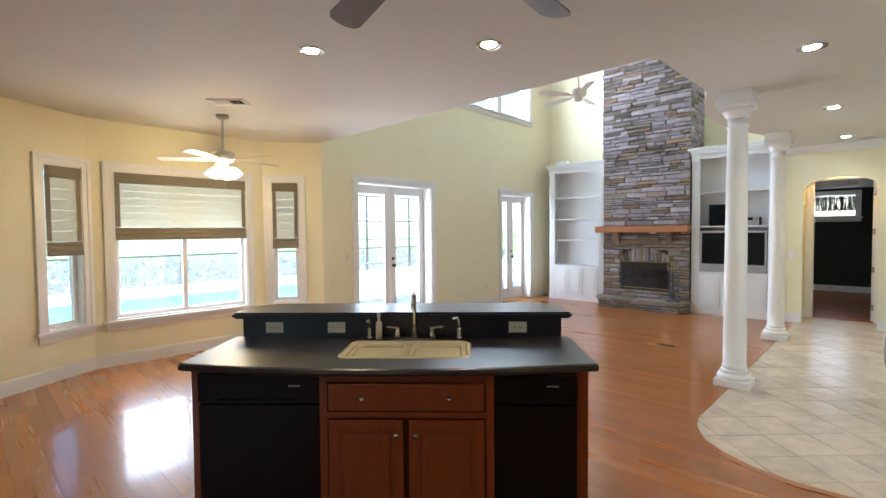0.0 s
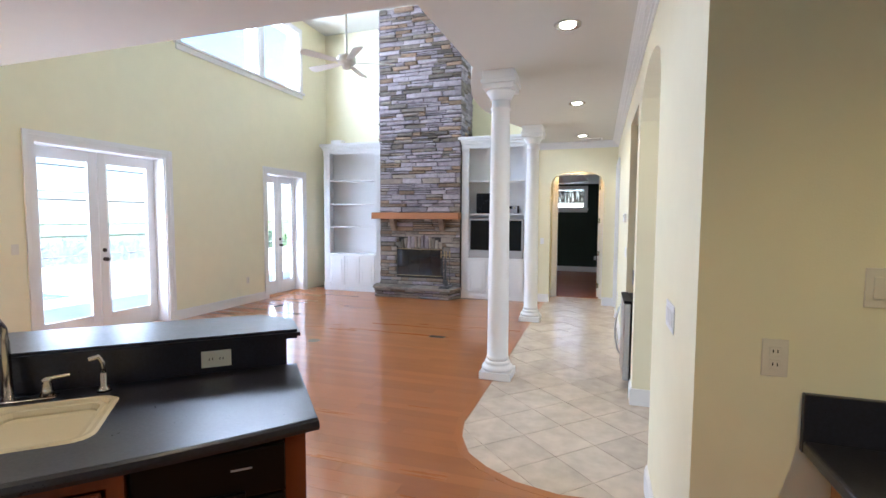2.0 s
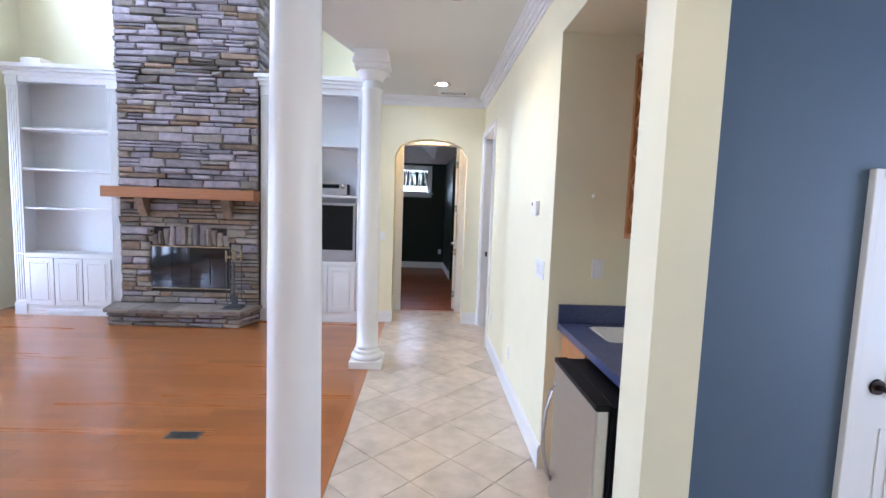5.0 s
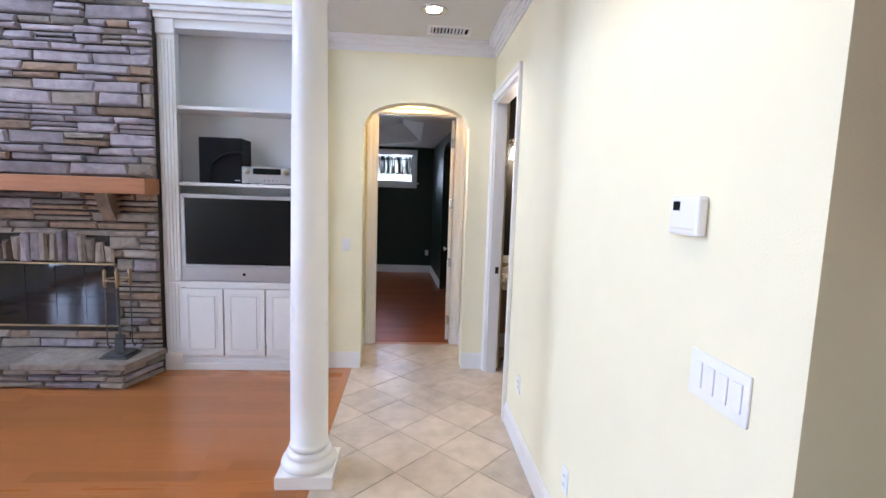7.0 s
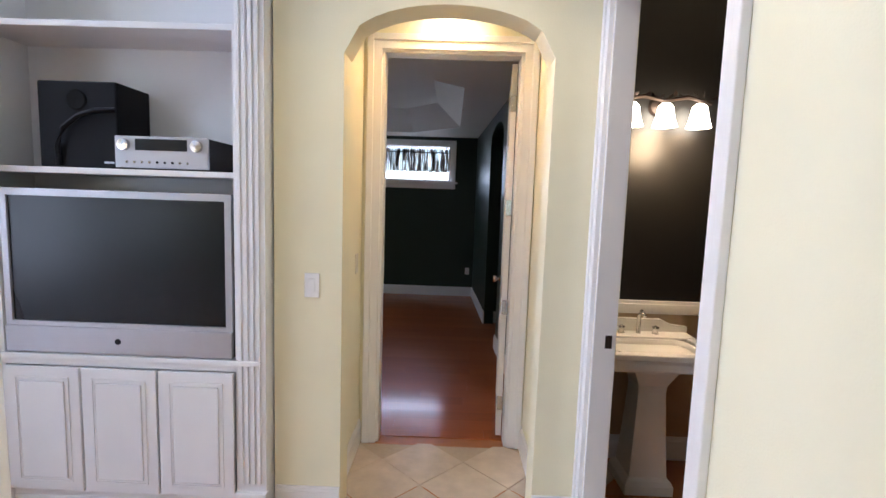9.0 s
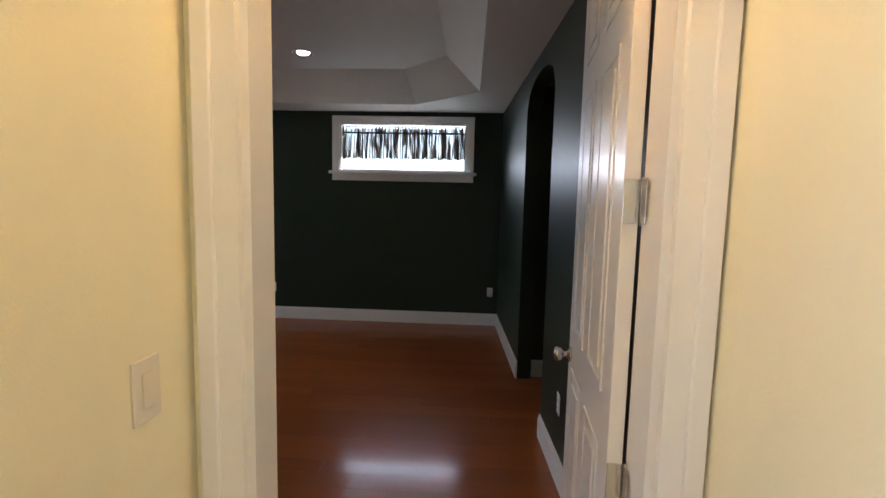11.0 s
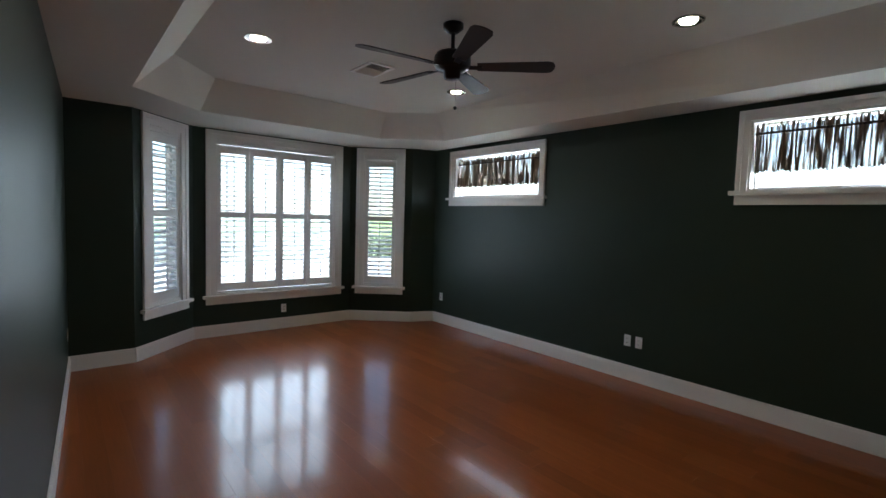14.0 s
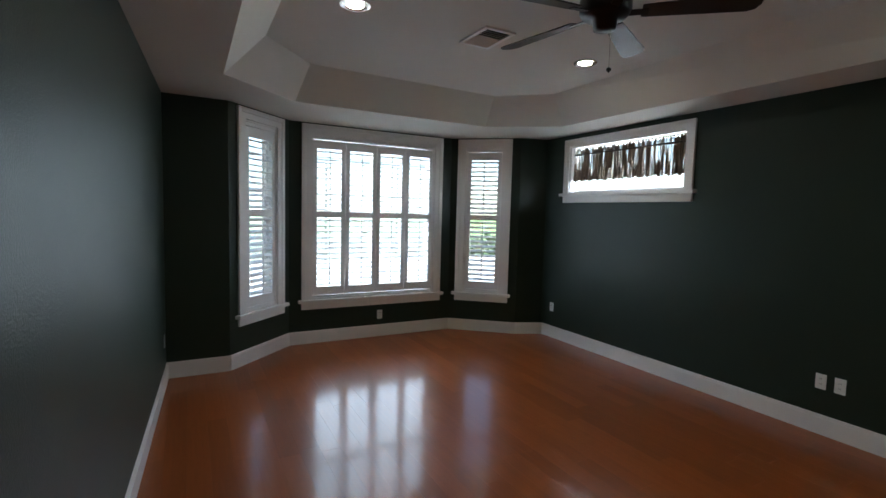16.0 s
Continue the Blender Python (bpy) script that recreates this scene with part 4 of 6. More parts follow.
# raised hearth with chamfered corners
HP = [(-4.42, CY), (-4.28, 9.24), (-2.72, 9.22), (-2.60, CY - 0.02)]
part("hearth_core", prism([(x * 0.97 - 0.105, y + 0.03) if y < 9.5 else (x, y) for x, y in HP], 0, HZ - 0.04), M_MORTAR, chimney)
for k, (p, q) in enumerate(((HP[0], HP[1]), (HP[1], HP[2]), (HP[2], HP[3]))):
    L, ang = length(p, q), math.atan2(q[1] - p[1], q[0] - p[0])
    for row in range(3):
        s = 0.0
        hh = (HZ - 0.045) / 3
        while s < L - 0.02:
            w = min(rnd.uniform(0.16, 0.42), L - s)
            if L - s - w < 0.08:
                w = L - s
            c = Vector((*p, 0)) + (Vector((*q, 0)) - Vector((*p, 0))) * ((s + w / 2) / L)
            stone(w, hh, rnd.uniform(0.03, 0.045), (c.x - math.sin(ang) * 0.03, c.y + math.cos(ang) * 0.03, hh * (row + 0.5)), chimney, ang, (6, 3, 1))
            s += w
slab_x = [-4.45, -4.02, -3.55, -3.05, -2.58]
for a, b in zip(slab_x, slab_x[1:]):
    f0 = max(a, -4.31) if a < -4.3 else a
    f1 = min(b, -2.69) if b > -2.7 else b
    part("slab", prism([(a + 0.003, CY), (f0 + 0.003, 9.19), (f1 - 0.003, 9.19), (b - 0.003, CY)], HZ - 0.042, HZ), M_STONE, chimney, "flat grey hearth slab")
mantel = part("mantel", boxes((-4.44, 9.40, 1.545, -2.605, CY, 1.675), bevel=0.008), M_MANTEL, chimney, "rough orange timber mantel shelf")
for x in (-4.02, -2.98):
    part("corbel", prism([(9.45, 1.545), (CY, 1.545), (CY, 1.30), (9.56, 1.32), (9.49, 1.43)], -0.05, 0.05, Matrix.Translation((x, 0, 0)) @ Matrix(((0, 0, 1, 0), (1, 0, 0, 0), (0, 1, 0, 0), (0, 0, 0, 1)))), M_STONEB, chimney, "stone corbel")
part("vent_stone", boxes((-3.90, CY - 0.045, 1.68, -3.84, CY, 1.78)), M_SOOT, chimney, "dark gap stone above the mantel")
# glass fire doors
fs = thing("fire_screen", "smoked glass fireplace doors in a brass frame", "fire screen")
for lo, hi in ((FZ1 - 0.014, FZ1), (FZ0, FZ0 + 0.012)):
    part("rail", boxes((FX0 + 0.005, CY - 0.034, lo, FX1 - 0.005, CY - 0.005, hi), bevel=0.003), M_BRASS, fs, "polished brass rail")
for x in (FX0 + 0.005, FX1 - 0.018):
    part("stile", boxes((x, CY - 0.025, FZ0 + 0.0125, x + 0.013, CY - 0.005, FZ1 - 0.0145)), M_IRON, fs, "dark metal stile")
for k in range(4):
    w = (FX1 - FX0 - 0.04) / 4
    part("glass_door", boxes((FX0 + 0.02 + w * k + 0.003, CY - 0.02, FZ0 + 0.014, FX0 + 0.02 + w * (k + 1) - 0.003, CY - 0.012, FZ1 - 0.016)), M_FIREGLASS, fs)
# fire tools on a stand
ft = thing("fire_tool_set", "wrought iron fire tools with brass handles on a stand", "fire tools", (-2.86, 9.42, HZ))
part("foot", boxes((-0.11, -0.11, 0.0, 0.11, 0.11, 0.012), (-0.09, -0.09, 0.012, 0.09, 0.09, 0.03), bevel=0.004), M_IRON, ft)
part("post", tube([(0, 0, 0.03), (0, 0, 0.72)], 0.009), M_IRON, ft)
part("ring", tube([(0.09 * math.cos(a), 0.09 * math.sin(a), 0.64) for a in [k * math.pi / 8 for k in range(17)]], 0.006, 6), M_BRASS, ft)
for k in range(4):
    a = k * math.pi / 2 + 0.5
    x, y = 0.085 * math.cos(a), 0.085 * math.sin(a)
    part("tool", tube([(x, y, 0.10), (x, y, 0.62)], 0.005, 6), M_IRON, ft)
    part("tool_handle", lathe([(0.0, 0.58), (0.008, 0.58), (0.014, 0.63), (0.010, 0.68), (0.015, 0.71), (0.0, 0.73)], 12, Matrix.Translation((x, y, 0))), M_BRASS, ft, "brass tool handle", smooth=True)
    part("tool_head", boxes((x - 0.035, y - 0.008, 0.06, x + 0.035, y + 0.008, 0.16)) if k % 2 else tube([(x, y, 0.11), (x + 0.02, y, 0.07), (x + 0.03, y, 0.10)], 0.006, 6), M_IRON, ft)

# ---- built-in cabinets ----


def cabinet_door(parent, x0, x1, z0, z1, y, material, knob=None):
    d = part("cabinet_door", boxes((x0, y - 0.018, z0, x1, y, z1), bevel=0.003), material, parent)
    f = 0.055
    part("raised_panel", boxes((x0 + f + 0.012, y - 0.024, z0 + f + 0.012, x1 - f - 0.012, y - 0.0185, z1 - f - 0.012), bevel=0.005), material, d)
    part("panel_moulding", boxes((x0 + f - 0.008, y - 0.022, z0 + f - 0.008, x0 + f, y - 0.0185, z1 - f + 0.008), (x1 - f, y - 0.022, z0 + f - 0.008, x1 - f + 0.008, y - 0.0185, z1 - f + 0.008),
                                 (x0 + f, y - 0.022, z0 + f - 0.008, x1 - f, y - 0.0185, z0 + f), (x0 + f, y - 0.022, z1 - f, x1 - f, y - 0.0185, z1 - f + 0.008)), material, d)
    if knob:
        part("knob", lathe([(0.0, 0), (0.006, 0), (0.006, 0.014), (0.014, 0.02), (0.015, 0.027), (0.0, 0.032)], 14, pose(knob[0], y - 0.018, knob[1], 90)), M_CHROME, d, "brushed metal knob", smooth=True)
    return d


def built_in(name, x0, x1, shelves, label, category):
    c = thing(name, label, category)
    y, yb, top, p = 9.66, 10.30, 2.985, 0.14
    part("side_panel", boxes((x0, y + 0.02, 0, x0 + 0.02, yb, top)), M_SATIN, c)
    part("side_panel", boxes((x1 - 0.02, y + 0.02, 0, x1, yb, top)), M_SATIN, c)
    part("back_panel", boxes((x0 + 0.02, yb - 0.3, 0, x1 - 0.02, yb - 0.28, top)), M_SATIN, c)
    part("top_panel", boxes((x0 + 0.02, y + 0.02, top - 0.02, x1 - 0.02, yb - 0.3, top)), M_SATIN, c)
    part("bottom_panel", boxes((x0 + p, y + 0.02, 0.10, x1 - p, yb - 0.3, 0.12)), M_SATIN, c)
    for a in (x0, x1 - p):
        st = part("pilaster", boxes((a, y, 0.16, a + p, y + 0.02, top - 0.12)), M_SATIN, c)
        for k in range(4):
            part("flute", boxes((a + 0.016 + 0.028 * k, y - 0.009, 0.20, a + 0.034 + 0.028 * k, y - 0.0005, top - 0.16), bevel=0.003), M_SATIN, st)
        part("plinth_block", boxes((a - 0.006, y - 0.02, 0, a + p + 0.006, y + 0.02, 0.16), bevel=0.004), M_SATIN, st)
        part("cap_block", boxes((a - 0.004, y - 0.014, top - 0.12, a + p + 0.004, y + 0.02, top), bevel=0.004), M_SATIN, st)
    part("frieze", boxes((x0 + p, y, top - 0.07, x1 - p, y + 0.02, top)), M_SATIN, c)
    part("cornice", boxes((x0 - 0.015, y - 0.03, top, x1 + 0.015, yb, top + 0.05), (x0 - 0.04, y - 0.055, top + 0.05, x1 + 0.04, yb, top + 0.09), (x0 - 0.06, y - 0.075, top + 0.09, x1 + 0.06, yb, top + 0.14), bevel=0.006), M_SATIN, c)
    part("plinth", boxes((x0 + p, y - 0.004, 0.0, x1 - p, y + 0.02, 0.10), (x0 + p, y - 0.012, 0.0, x1 - p, y - 0.0045, 0.06), bevel=0.002), M_SATIN, c)
    part("rail", boxes((x0 + p, y, 0.10, x1 - p, y + 0.02, 0.13)), M_SATIN, c)
    part("rail", boxes((x0 + p, y, 0.745, x1 - p, y + 0.02, 0.775)), M_SATIN, c)
    part("shelf", boxes((x0 + 0.02, y - 0.012, 0.775, x1 - 0.02, yb - 0.301, 0.80), bevel=0.004), M_SATIN, c)
    for z in shelves:
        part("shelf", boxes((x0 + 0.022, y + 0.03, z - 0.028, x1 - 0.022, yb - 0.301, z), bevel=0.003), M_SATIN, c)
    w = (x1 - x0 - 2 * p) / 3
    for k in range(3):
        cabinet_door(c, x0 + p + w * k + 0.006, x0 + p + w * (k + 1) - 0.006, 0.135, 0.74, y, M_SATIN)
    return c


built_in("bookcase", -5.70, -4.352, (1.38, 1.87, 2.37), "white built-in bookcase, empty, with panelled cupboard doors", "bookcase")
built_in("media_cabinet", -2.612, -1.25, (1.66, 2.30), "white built-in media cabinet holding a television", "cabinet")
spk = thing("loudspeaker", "small white loudspeaker on top of the bookcase", "speaker", (-5.43, 9.80, 3.125))
part("cabinet", boxes((-0.13, -0.09, 0.0, 0.13, 0.09, 0.10), bevel=0.012), M_PLATE, spk)
part("grille", boxes((-0.115, -0.096, 0.012, 0.115, -0.0905, 0.088), bevel=0.002), M_PLATEW, spk)
tv = thing("television", "silver rear-projection television, switched off", "television")
TX0, TX1 = -2.462, -1.405
part("casing", boxes((TX0, 9.685, 0.802, TX1, 10.02, 1.56), bevel=0.008), M_BLKPL, tv)
part("bezel", boxes((TX0, 9.665, 0.93, TX0 + 0.03, 9.684, 1.56), (TX1 - 0.03, 9.665, 0.93, TX1, 9.684, 1.56), (TX0 + 0.03, 9.665, 1.528, TX1 - 0.03, 9.684, 1.56), (TX0 + 0.03, 9.665, 0.93, TX1 - 0.03, 9.684, 0.95)), M_SILVER, tv)
part("speaker_bar", boxes((TX0, 9.655, 0.804, TX1, 9.684, 0.93), bevel=0.006), M_SILVER, tv, "silver speaker bar")
part("screen", boxes((TX0 + 0.031, 9.675, 0.951, TX1 - 0.031, 9.6835, 1.527)), M_SCREEN, tv, "dark glossy screen")
part("button", lathe([(0.0, 0), (0.014, 0), (0.013, 0.004), (0.0, 0.005)], 16, pose((TX0 + TX1) / 2, 9.655, 0.868, 90)), M_BLKPL, tv)
sb = thing("subwoofer", "black box subwoofer with a round port", "subwoofer", Matrix.Translation((-2.155, 9.875, 1.66)))
part("cabinet", boxes((-0.185, -0.12, 0.0, 0.185, 0.12, 0.395), bevel=0.008), M_BLKPL, sb)
part("port", lathe([(0.0, 0.0), (0.042, 0.0), (0.046, 0.004), (0.04, 0.006), (0.0, 0.003)], 24, pose(0.0, -0.12, 0.31, 90)), M_DARK, sb)
part("logo_plate", boxes((0.12, -0.123, 0.025, 0.165, -0.1205, 0.034)), M_SILVER, sb)
part("cable", tube([(-0.09, -0.13, 0.012), (-0.085, -0.14, 0.10), (-0.05, -0.145, 0.18), (0.02, -0.145, 0.235), (0.10, -0.14, 0.262), (0.185, -0.13, 0.268)], 0.012, 8), M_BLKPL, sb)
rc = thing("stereo_receiver", "silver stereo receiver with two dials", "receiver", (-1.75, 9.83, 1.66))
part("chassis", boxes((-0.21, -0.09, 0.008, 0.21, 0.20, 0.15), bevel=0.003), M_BLKPL, rc)
fp = part("front_panel", boxes((-0.215, -0.105, 0.008, 0.215, -0.0905, 0.152), bevel=0.003), M_SILVER, rc, "silver front panel")
part("display", boxes((-0.12, -0.107, 0.088, 0.12, -0.1055, 0.14)), M_SCREEN, fp)
for x in (-0.17, 0.165):
    part("dial", lathe([(0.0, 0), (0.027, 0), (0.025, 0.016), (0.0, 0.018)], 24, pose(x, -0.105, 0.112, 90)), M_CHROME, fp)
for k in range(9):
    part("button", lathe([(0.0, 0), (0.006, 0), (0.005, 0.004), (0.0, 0.005)], 10, pose(-0.16 + 0.035 * k, -0.105, 0.035, 90)), M_BLKPL if k in (4, 5, 6) else M_CHROME, fp)
for x in (-0.17, 0.17):
    for y in (-0.06, 0.16):
        part("foot", boxes((x - 0.015, y - 0.015, 0.0, x + 0.015, y + 0.015, 0.008)), M_BLKPL, rc)

# ---- kitchen island ----
isl_m = Matrix.Translation((-1.735, 1.415, 0)) @ Matrix.Rotation(math.atan2(2.137 - 0.69, -0.929 + 2.545), 4, "Z")
isl = thing("kitchen_island", "cherry wood kitchen island with sink cupboard", "kitchen island", isl_m)
bow = lambda x, y0, k: y0 - k * (1 - (x / 1.085) ** 2)
part("end_panel", boxes((-1.05, 0.04, 0, -0.985, 0.70, 0.868)), M_CHERRY, isl)
part("end_panel", boxes((0.985, 0.04, 0, 1.05, 0.70, 0.868)), M_CHERRY, isl)
part("back_panel", boxes((-1.05, 0.70, 0, 1.05, 0.76, 1.028)), M_CHERRY, isl)
part("toe_kick", boxes((-0.985, 0.09, 0, 0.985, 0.11, 0.10)), M_DARK, isl)
fr = part("face_frame", boxes((-0.335, -0.05, 0.10, -0.295, 0.06, 0.868), (0.515, -0.05, 0.10, 0.555, 0.06, 0.868), (-0.295, -0.05, 0.83, 0.515, 0.06, 0.868), (-0.295, -0.05, 0.645, 0.515, 0.06, 0.675), (-0.295, -0.05, 0.10, 0.515, 0.06, 0.13), (-0.295, 0.0, 0.13, 0.515, 0.02, 0.83)), M_CHERRY, isl)
drawer = part("drawer_front", boxes((-0.285, -0.068, 0.685, 0.505, -0.0505, 0.825), bevel=0.006), M_CHERRY, isl)
for x in (-0.11, 0.33):
    part("knob", lathe([(0.0, 0), (0.006, 0), (0.006, 0.014), (0.014, 0.02), (0.015, 0.027), (0.0, 0.032)], 14, pose(x, -0.068, 0.755, 90)), M_CHROME, drawer, "brushed metal knob", smooth=True)
cabinet_door(isl, -0.285, 0.095, 0.12, 0.64, -0.0505, M_CHERRY, (0.06, 0.57))
cabinet_door(isl, 0.125, 0.505, 0.12, 0.64, -0.0505, M_CHERRY, (0.16, 0.57))


def slab(pts, z0, z1, bevel=0.008, holes=None):
    bm = prism(pts, z0, z1)
    es = [e for e in bm.edges if abs(e.verts[0].co.z - e.verts[1].co.z) < 1e-6]
    bmesh.ops.bevel(bm, geom=es, offset=bevel, segments=2, affect="EDGES")
    return bm


def rounded(x0, x1, y0, y1, r, n=5):
    pts = []
    for cx, cy, a in ((x1 - r, y1 - r, 0), (x0 + r, y1 - r, 90), (x0 + r, y0 + r, 180), (x1 - r, y0 + r, 270)):
        pts += [(cx + r * math.cos(radians(a + 90 * k / n)), cy + r * math.sin(radians(a + 90 * k / n))) for k in range(n + 1)]
    return pts


def slab_with_hole(outer, hole, z0, z1):
    """A worktop cut out for a basin."""
    bm = bmesh.new()
    for z in (z0, z1):
        o, h = [bm.verts.new((*p, z)) for p in outer], [bm.verts.new((*p, z)) for p in hole]
        es = [bm.edges.new((a[i], a[(i + 1) % len(a)])) for a in (o, h) for i in range(len(a))]
        bmesh.ops.triangle_fill(bm, edges=es, use_beauty=True)
        if z == z0:
            o0, h0 = o, h
    for a, b in ((o0, o), (h0, h)):
        for i in range(len(a)):
            j = (i + 1) % len(a)
            bm.faces.new((a[i], a[j], b[j], b[i]))
    return bm


def basin(x0, x1, y0, y1, r, z1, depth, wall_t=0.02):
    """A rounded bowl, open at the top."""
    bm = bmesh.new()
    levels = [(0.012, z1 - 0.004), (0.0, z1 + 0.003), (-0.012, z1 + 0.002), (-0.02, z1 - 0.012), (-0.03, z1 - depth * 0.8), (-0.06, z1 - depth)]
    rings = [[bm.verts.new((*p, z)) for p in rounded(x0 - g, x1 + g, y0 - g, y1 + g, max(0.02, r + g * 0.5))] for g, z in levels]
    for a, b in zip(rings, rings[1:]):
        for i in range(len(a)):
            j = (i + 1) % len(a)
            bm.faces.new((a[i], a[j], b[j], b[i]))
    bm.faces.new(rings[-1])
    return bm


front = [(-1.085 + 2.17 * k / 16, bow(-1.085 + 2.17 * k / 16, 0.0, 0.10)) for k in range(17)]
top = thing("worktop", "dark blue-black speckled laminate worktop", "worktop", isl_m)
part("slab", slab_with_hole([*front, (1.085, 0.63), (-1.085, 0.63)], rounded(-0.29, 0.45, 0.10, 0.50, 0.06), 0.87, 0.91), M_COUNTER, top)
part("nosing", tube([(x, y + 0.004, 0.89) for x, y in front], 0.021, 8), M_COUNTER, top)
part("upstand", boxes((-1.04, 0.63, 0.8705, 1.04, 0.70, 1.0285)), M_COUNTER, top, "dark speckled upstand")
bar = [(-1.10, 0.60), (1.10, 0.60), (1.10, 0.86), (0.95, 1.02), (-0.95, 1.02), (-1.10, 0.86)]
part("bar_top", slab(bar, 1.03, 1.07, 0.012), M_COUNTER, top, "dark speckled raised bar top")
for nm, x0, x1, lab in (("dishwasher", -0.982, -0.338, "black built-in dishwasher under the worktop"), ("trash_compactor", 0.558, 0.982, "black built-in compactor under the worktop")):
    d = thing(nm, lab, "dishwasher" if nm == "dishwasher" else "compactor", isl_m)
    part("body", boxes((x0, 0.0, 0.10, x1, 0.6, 0.866)), M_APPL, d)
    part("front_door", boxes((x0 + 0.004, -0.03, 0.11, x1 - 0.004, -0.0005, 0.70), bevel=0.005), M_APPL, d)
    cp = part("control_panel", boxes((x0 + 0.004, -0.035, 0.71, x1 - 0.004, -0.0005, 0.862), bevel=0.006), M_APPL, d)
    part("marking", boxes((x1 - 0.16, -0.0362, 0.80, x1 - 0.10, -0.0352, 0.806)), M_SILVER, cp)
    part("handle", boxes((x0 + 0.12, -0.05, 0.715, x1 - 0.12, -0.0355, 0.735), bevel=0.004), M_APPL, cp)
snk = thing("kitchen_sink", "cream enamel double-bowl kitchen sink", "sink", isl_m)
part("rim", basin(-0.28, 0.44, 0.11, 0.49, 0.06, 0.912, 0.035), M_CREAM, snk, smooth=False)
part("bowl", basin(-0.25, 0.06, 0.13, 0.47, 0.05, 0.90, 0.18), M_CREAM, snk)
part("bowl", basin(0.10, 0.41, 0.13, 0.47, 0.05, 0.90, 0.18), M_CREAM, snk)
tap = thing("kitchen_tap", "brushed nickel gooseneck tap with two lever handles", "tap", isl_m @ Matrix.Translation((0.10, 0.555, 0.91)))
part("deck_plate", boxes((-0.14, -0.025, 0.0, 0.14, 0.025, 0.008), bevel=0.004), M_CHROME, tap)
part("spout", tube([(0, 0, 0.008), (0, 0, 0.22), (0, -0.012, 0.265), (0, -0.05, 0.30), (0, -0.09, 0.29), (0, -0.112, 0.255), (0, -0.116, 0.21)], [0.016, 0.012, 0.012, 0.011, 0.011, 0.011, 0.012]), M_CHROME, tap, smooth=True)
for x in (-0.11, 0.11):
    hd = part("handle_base", lathe([(0.0, 0.008), (0.024, 0.008), (0.018, 0.03), (0.014, 0.06), (0.019, 0.07), (0.0, 0.078)], 16, Matrix.Translation((x, 0, 0))), M_CHROME, tap, smooth=True)
    part("lever", tube([(x, 0, 0.07), (x + 0.07 * (1 if x > 0 else -1), -0.005, 0.078)], [0.007, 0.005], 8), M_CHROME, hd)
for x, nm, lab in ((-0.19, "soap_dispenser", "brushed nickel soap dispenser"), (0.38, "side_sprayer", "brushed nickel side sprayer")):
    s = thing(nm, lab, nm.replace("_", " "), isl_m @ Matrix.Translation((x, 0.555, 0.91)))
    part("base", lathe([(0.0, 0), (0.024, 0), (0.02, 0.012), (0.012, 0.02), (0.012, 0.07), (0.0, 0.072)], 16), M_CHROME, s, smooth=True)
    part("nozzle", tube([(0, 0, 0.07), (0, 0, 0.11), (0, -0.02, 0.125), (0, -0.06, 0.118)] if nm == "soap_dispenser" else [(0, 0, 0.07), (0, 0.0, 0.11), (-0.012, -0.01, 0.135), (-0.04, -0.02, 0.13)], 0.009, 10), M_CHROME, s, smooth=True)
bt = thing("soap_bottle", "small clear white-capped bottle by the tap", "bottle", isl_m @ Matrix.Translation((-0.13, 0.56, 0.91)))
part("body", lathe([(0.0, 0), (0.018, 0), (0.02, 0.01), (0.02, 0.10), (0.008, 0.12), (0.008, 0.14), (0.0, 0.14)], 16), M_PLATE, bt, smooth=True)
part("cap", lathe([(0.0, 0.141), (0.012, 0.141), (0.011, 0.165), (0.0, 0.167)], 14), M_PLATEW, bt)


def plate(name, m, gangs=1, kind="switch", material=None, label="", wide=False):
    """A wall plate on the plane y=0 of m, facing -y."""
    material = material or M_PLATEW
    w = 0.07 + 0.046 * (gangs - 1)
    h = 0.115
    if wide:
        w, h = 0.115, 0.07
    t = thing(name, label or ("white light switch plate on the wall" if kind == "switch" else "white electrical outlet on the wall"), "light switch" if kind == "switch" else "outlet", m)
    part("plate", boxes((-w / 2, -0.006, -h / 2, w / 2, -0.0005, h / 2), bevel=0.002), material, t)
    for g in range(gangs):
        x = -w / 2 + 0.035 + 0.046 * g
        if kind == "switch":
            part("rocker", boxes((x - 0.016, -0.010, -0.033, x + 0.016, -0.0062, 0.033), bevel=0.002), material, t)
        else:
            for q in (-0.02, 0.02):
                cx, cz = (q, 0) if wide else (x, q)
                soc = part("socket", boxes((cx - 0.015, -0.0085, cz - 0.014, cx + 0.015, -0.0062, cz + 0.014), bevel=0.002), material, t)
                for e in (-0.006, 0.006):
                    part("slot", boxes((cx + e - 0.0015, -0.0092, cz - 0.004, cx + e + 0.0015, -0.0086, cz + 0.006)), M_DARK, soc)
    return t


for x, k in ((-0.83, "outlet"), (-0.42, "switch"), (0.76, "outlet")):
    plate("outlet" if k == "outlet" else "light_switch", isl_m @ Matrix.Translation((x, 0.63, 0.97)), 1, "outlet", M_PLATE, "almond outlet on the dark island upstand", wide=True)

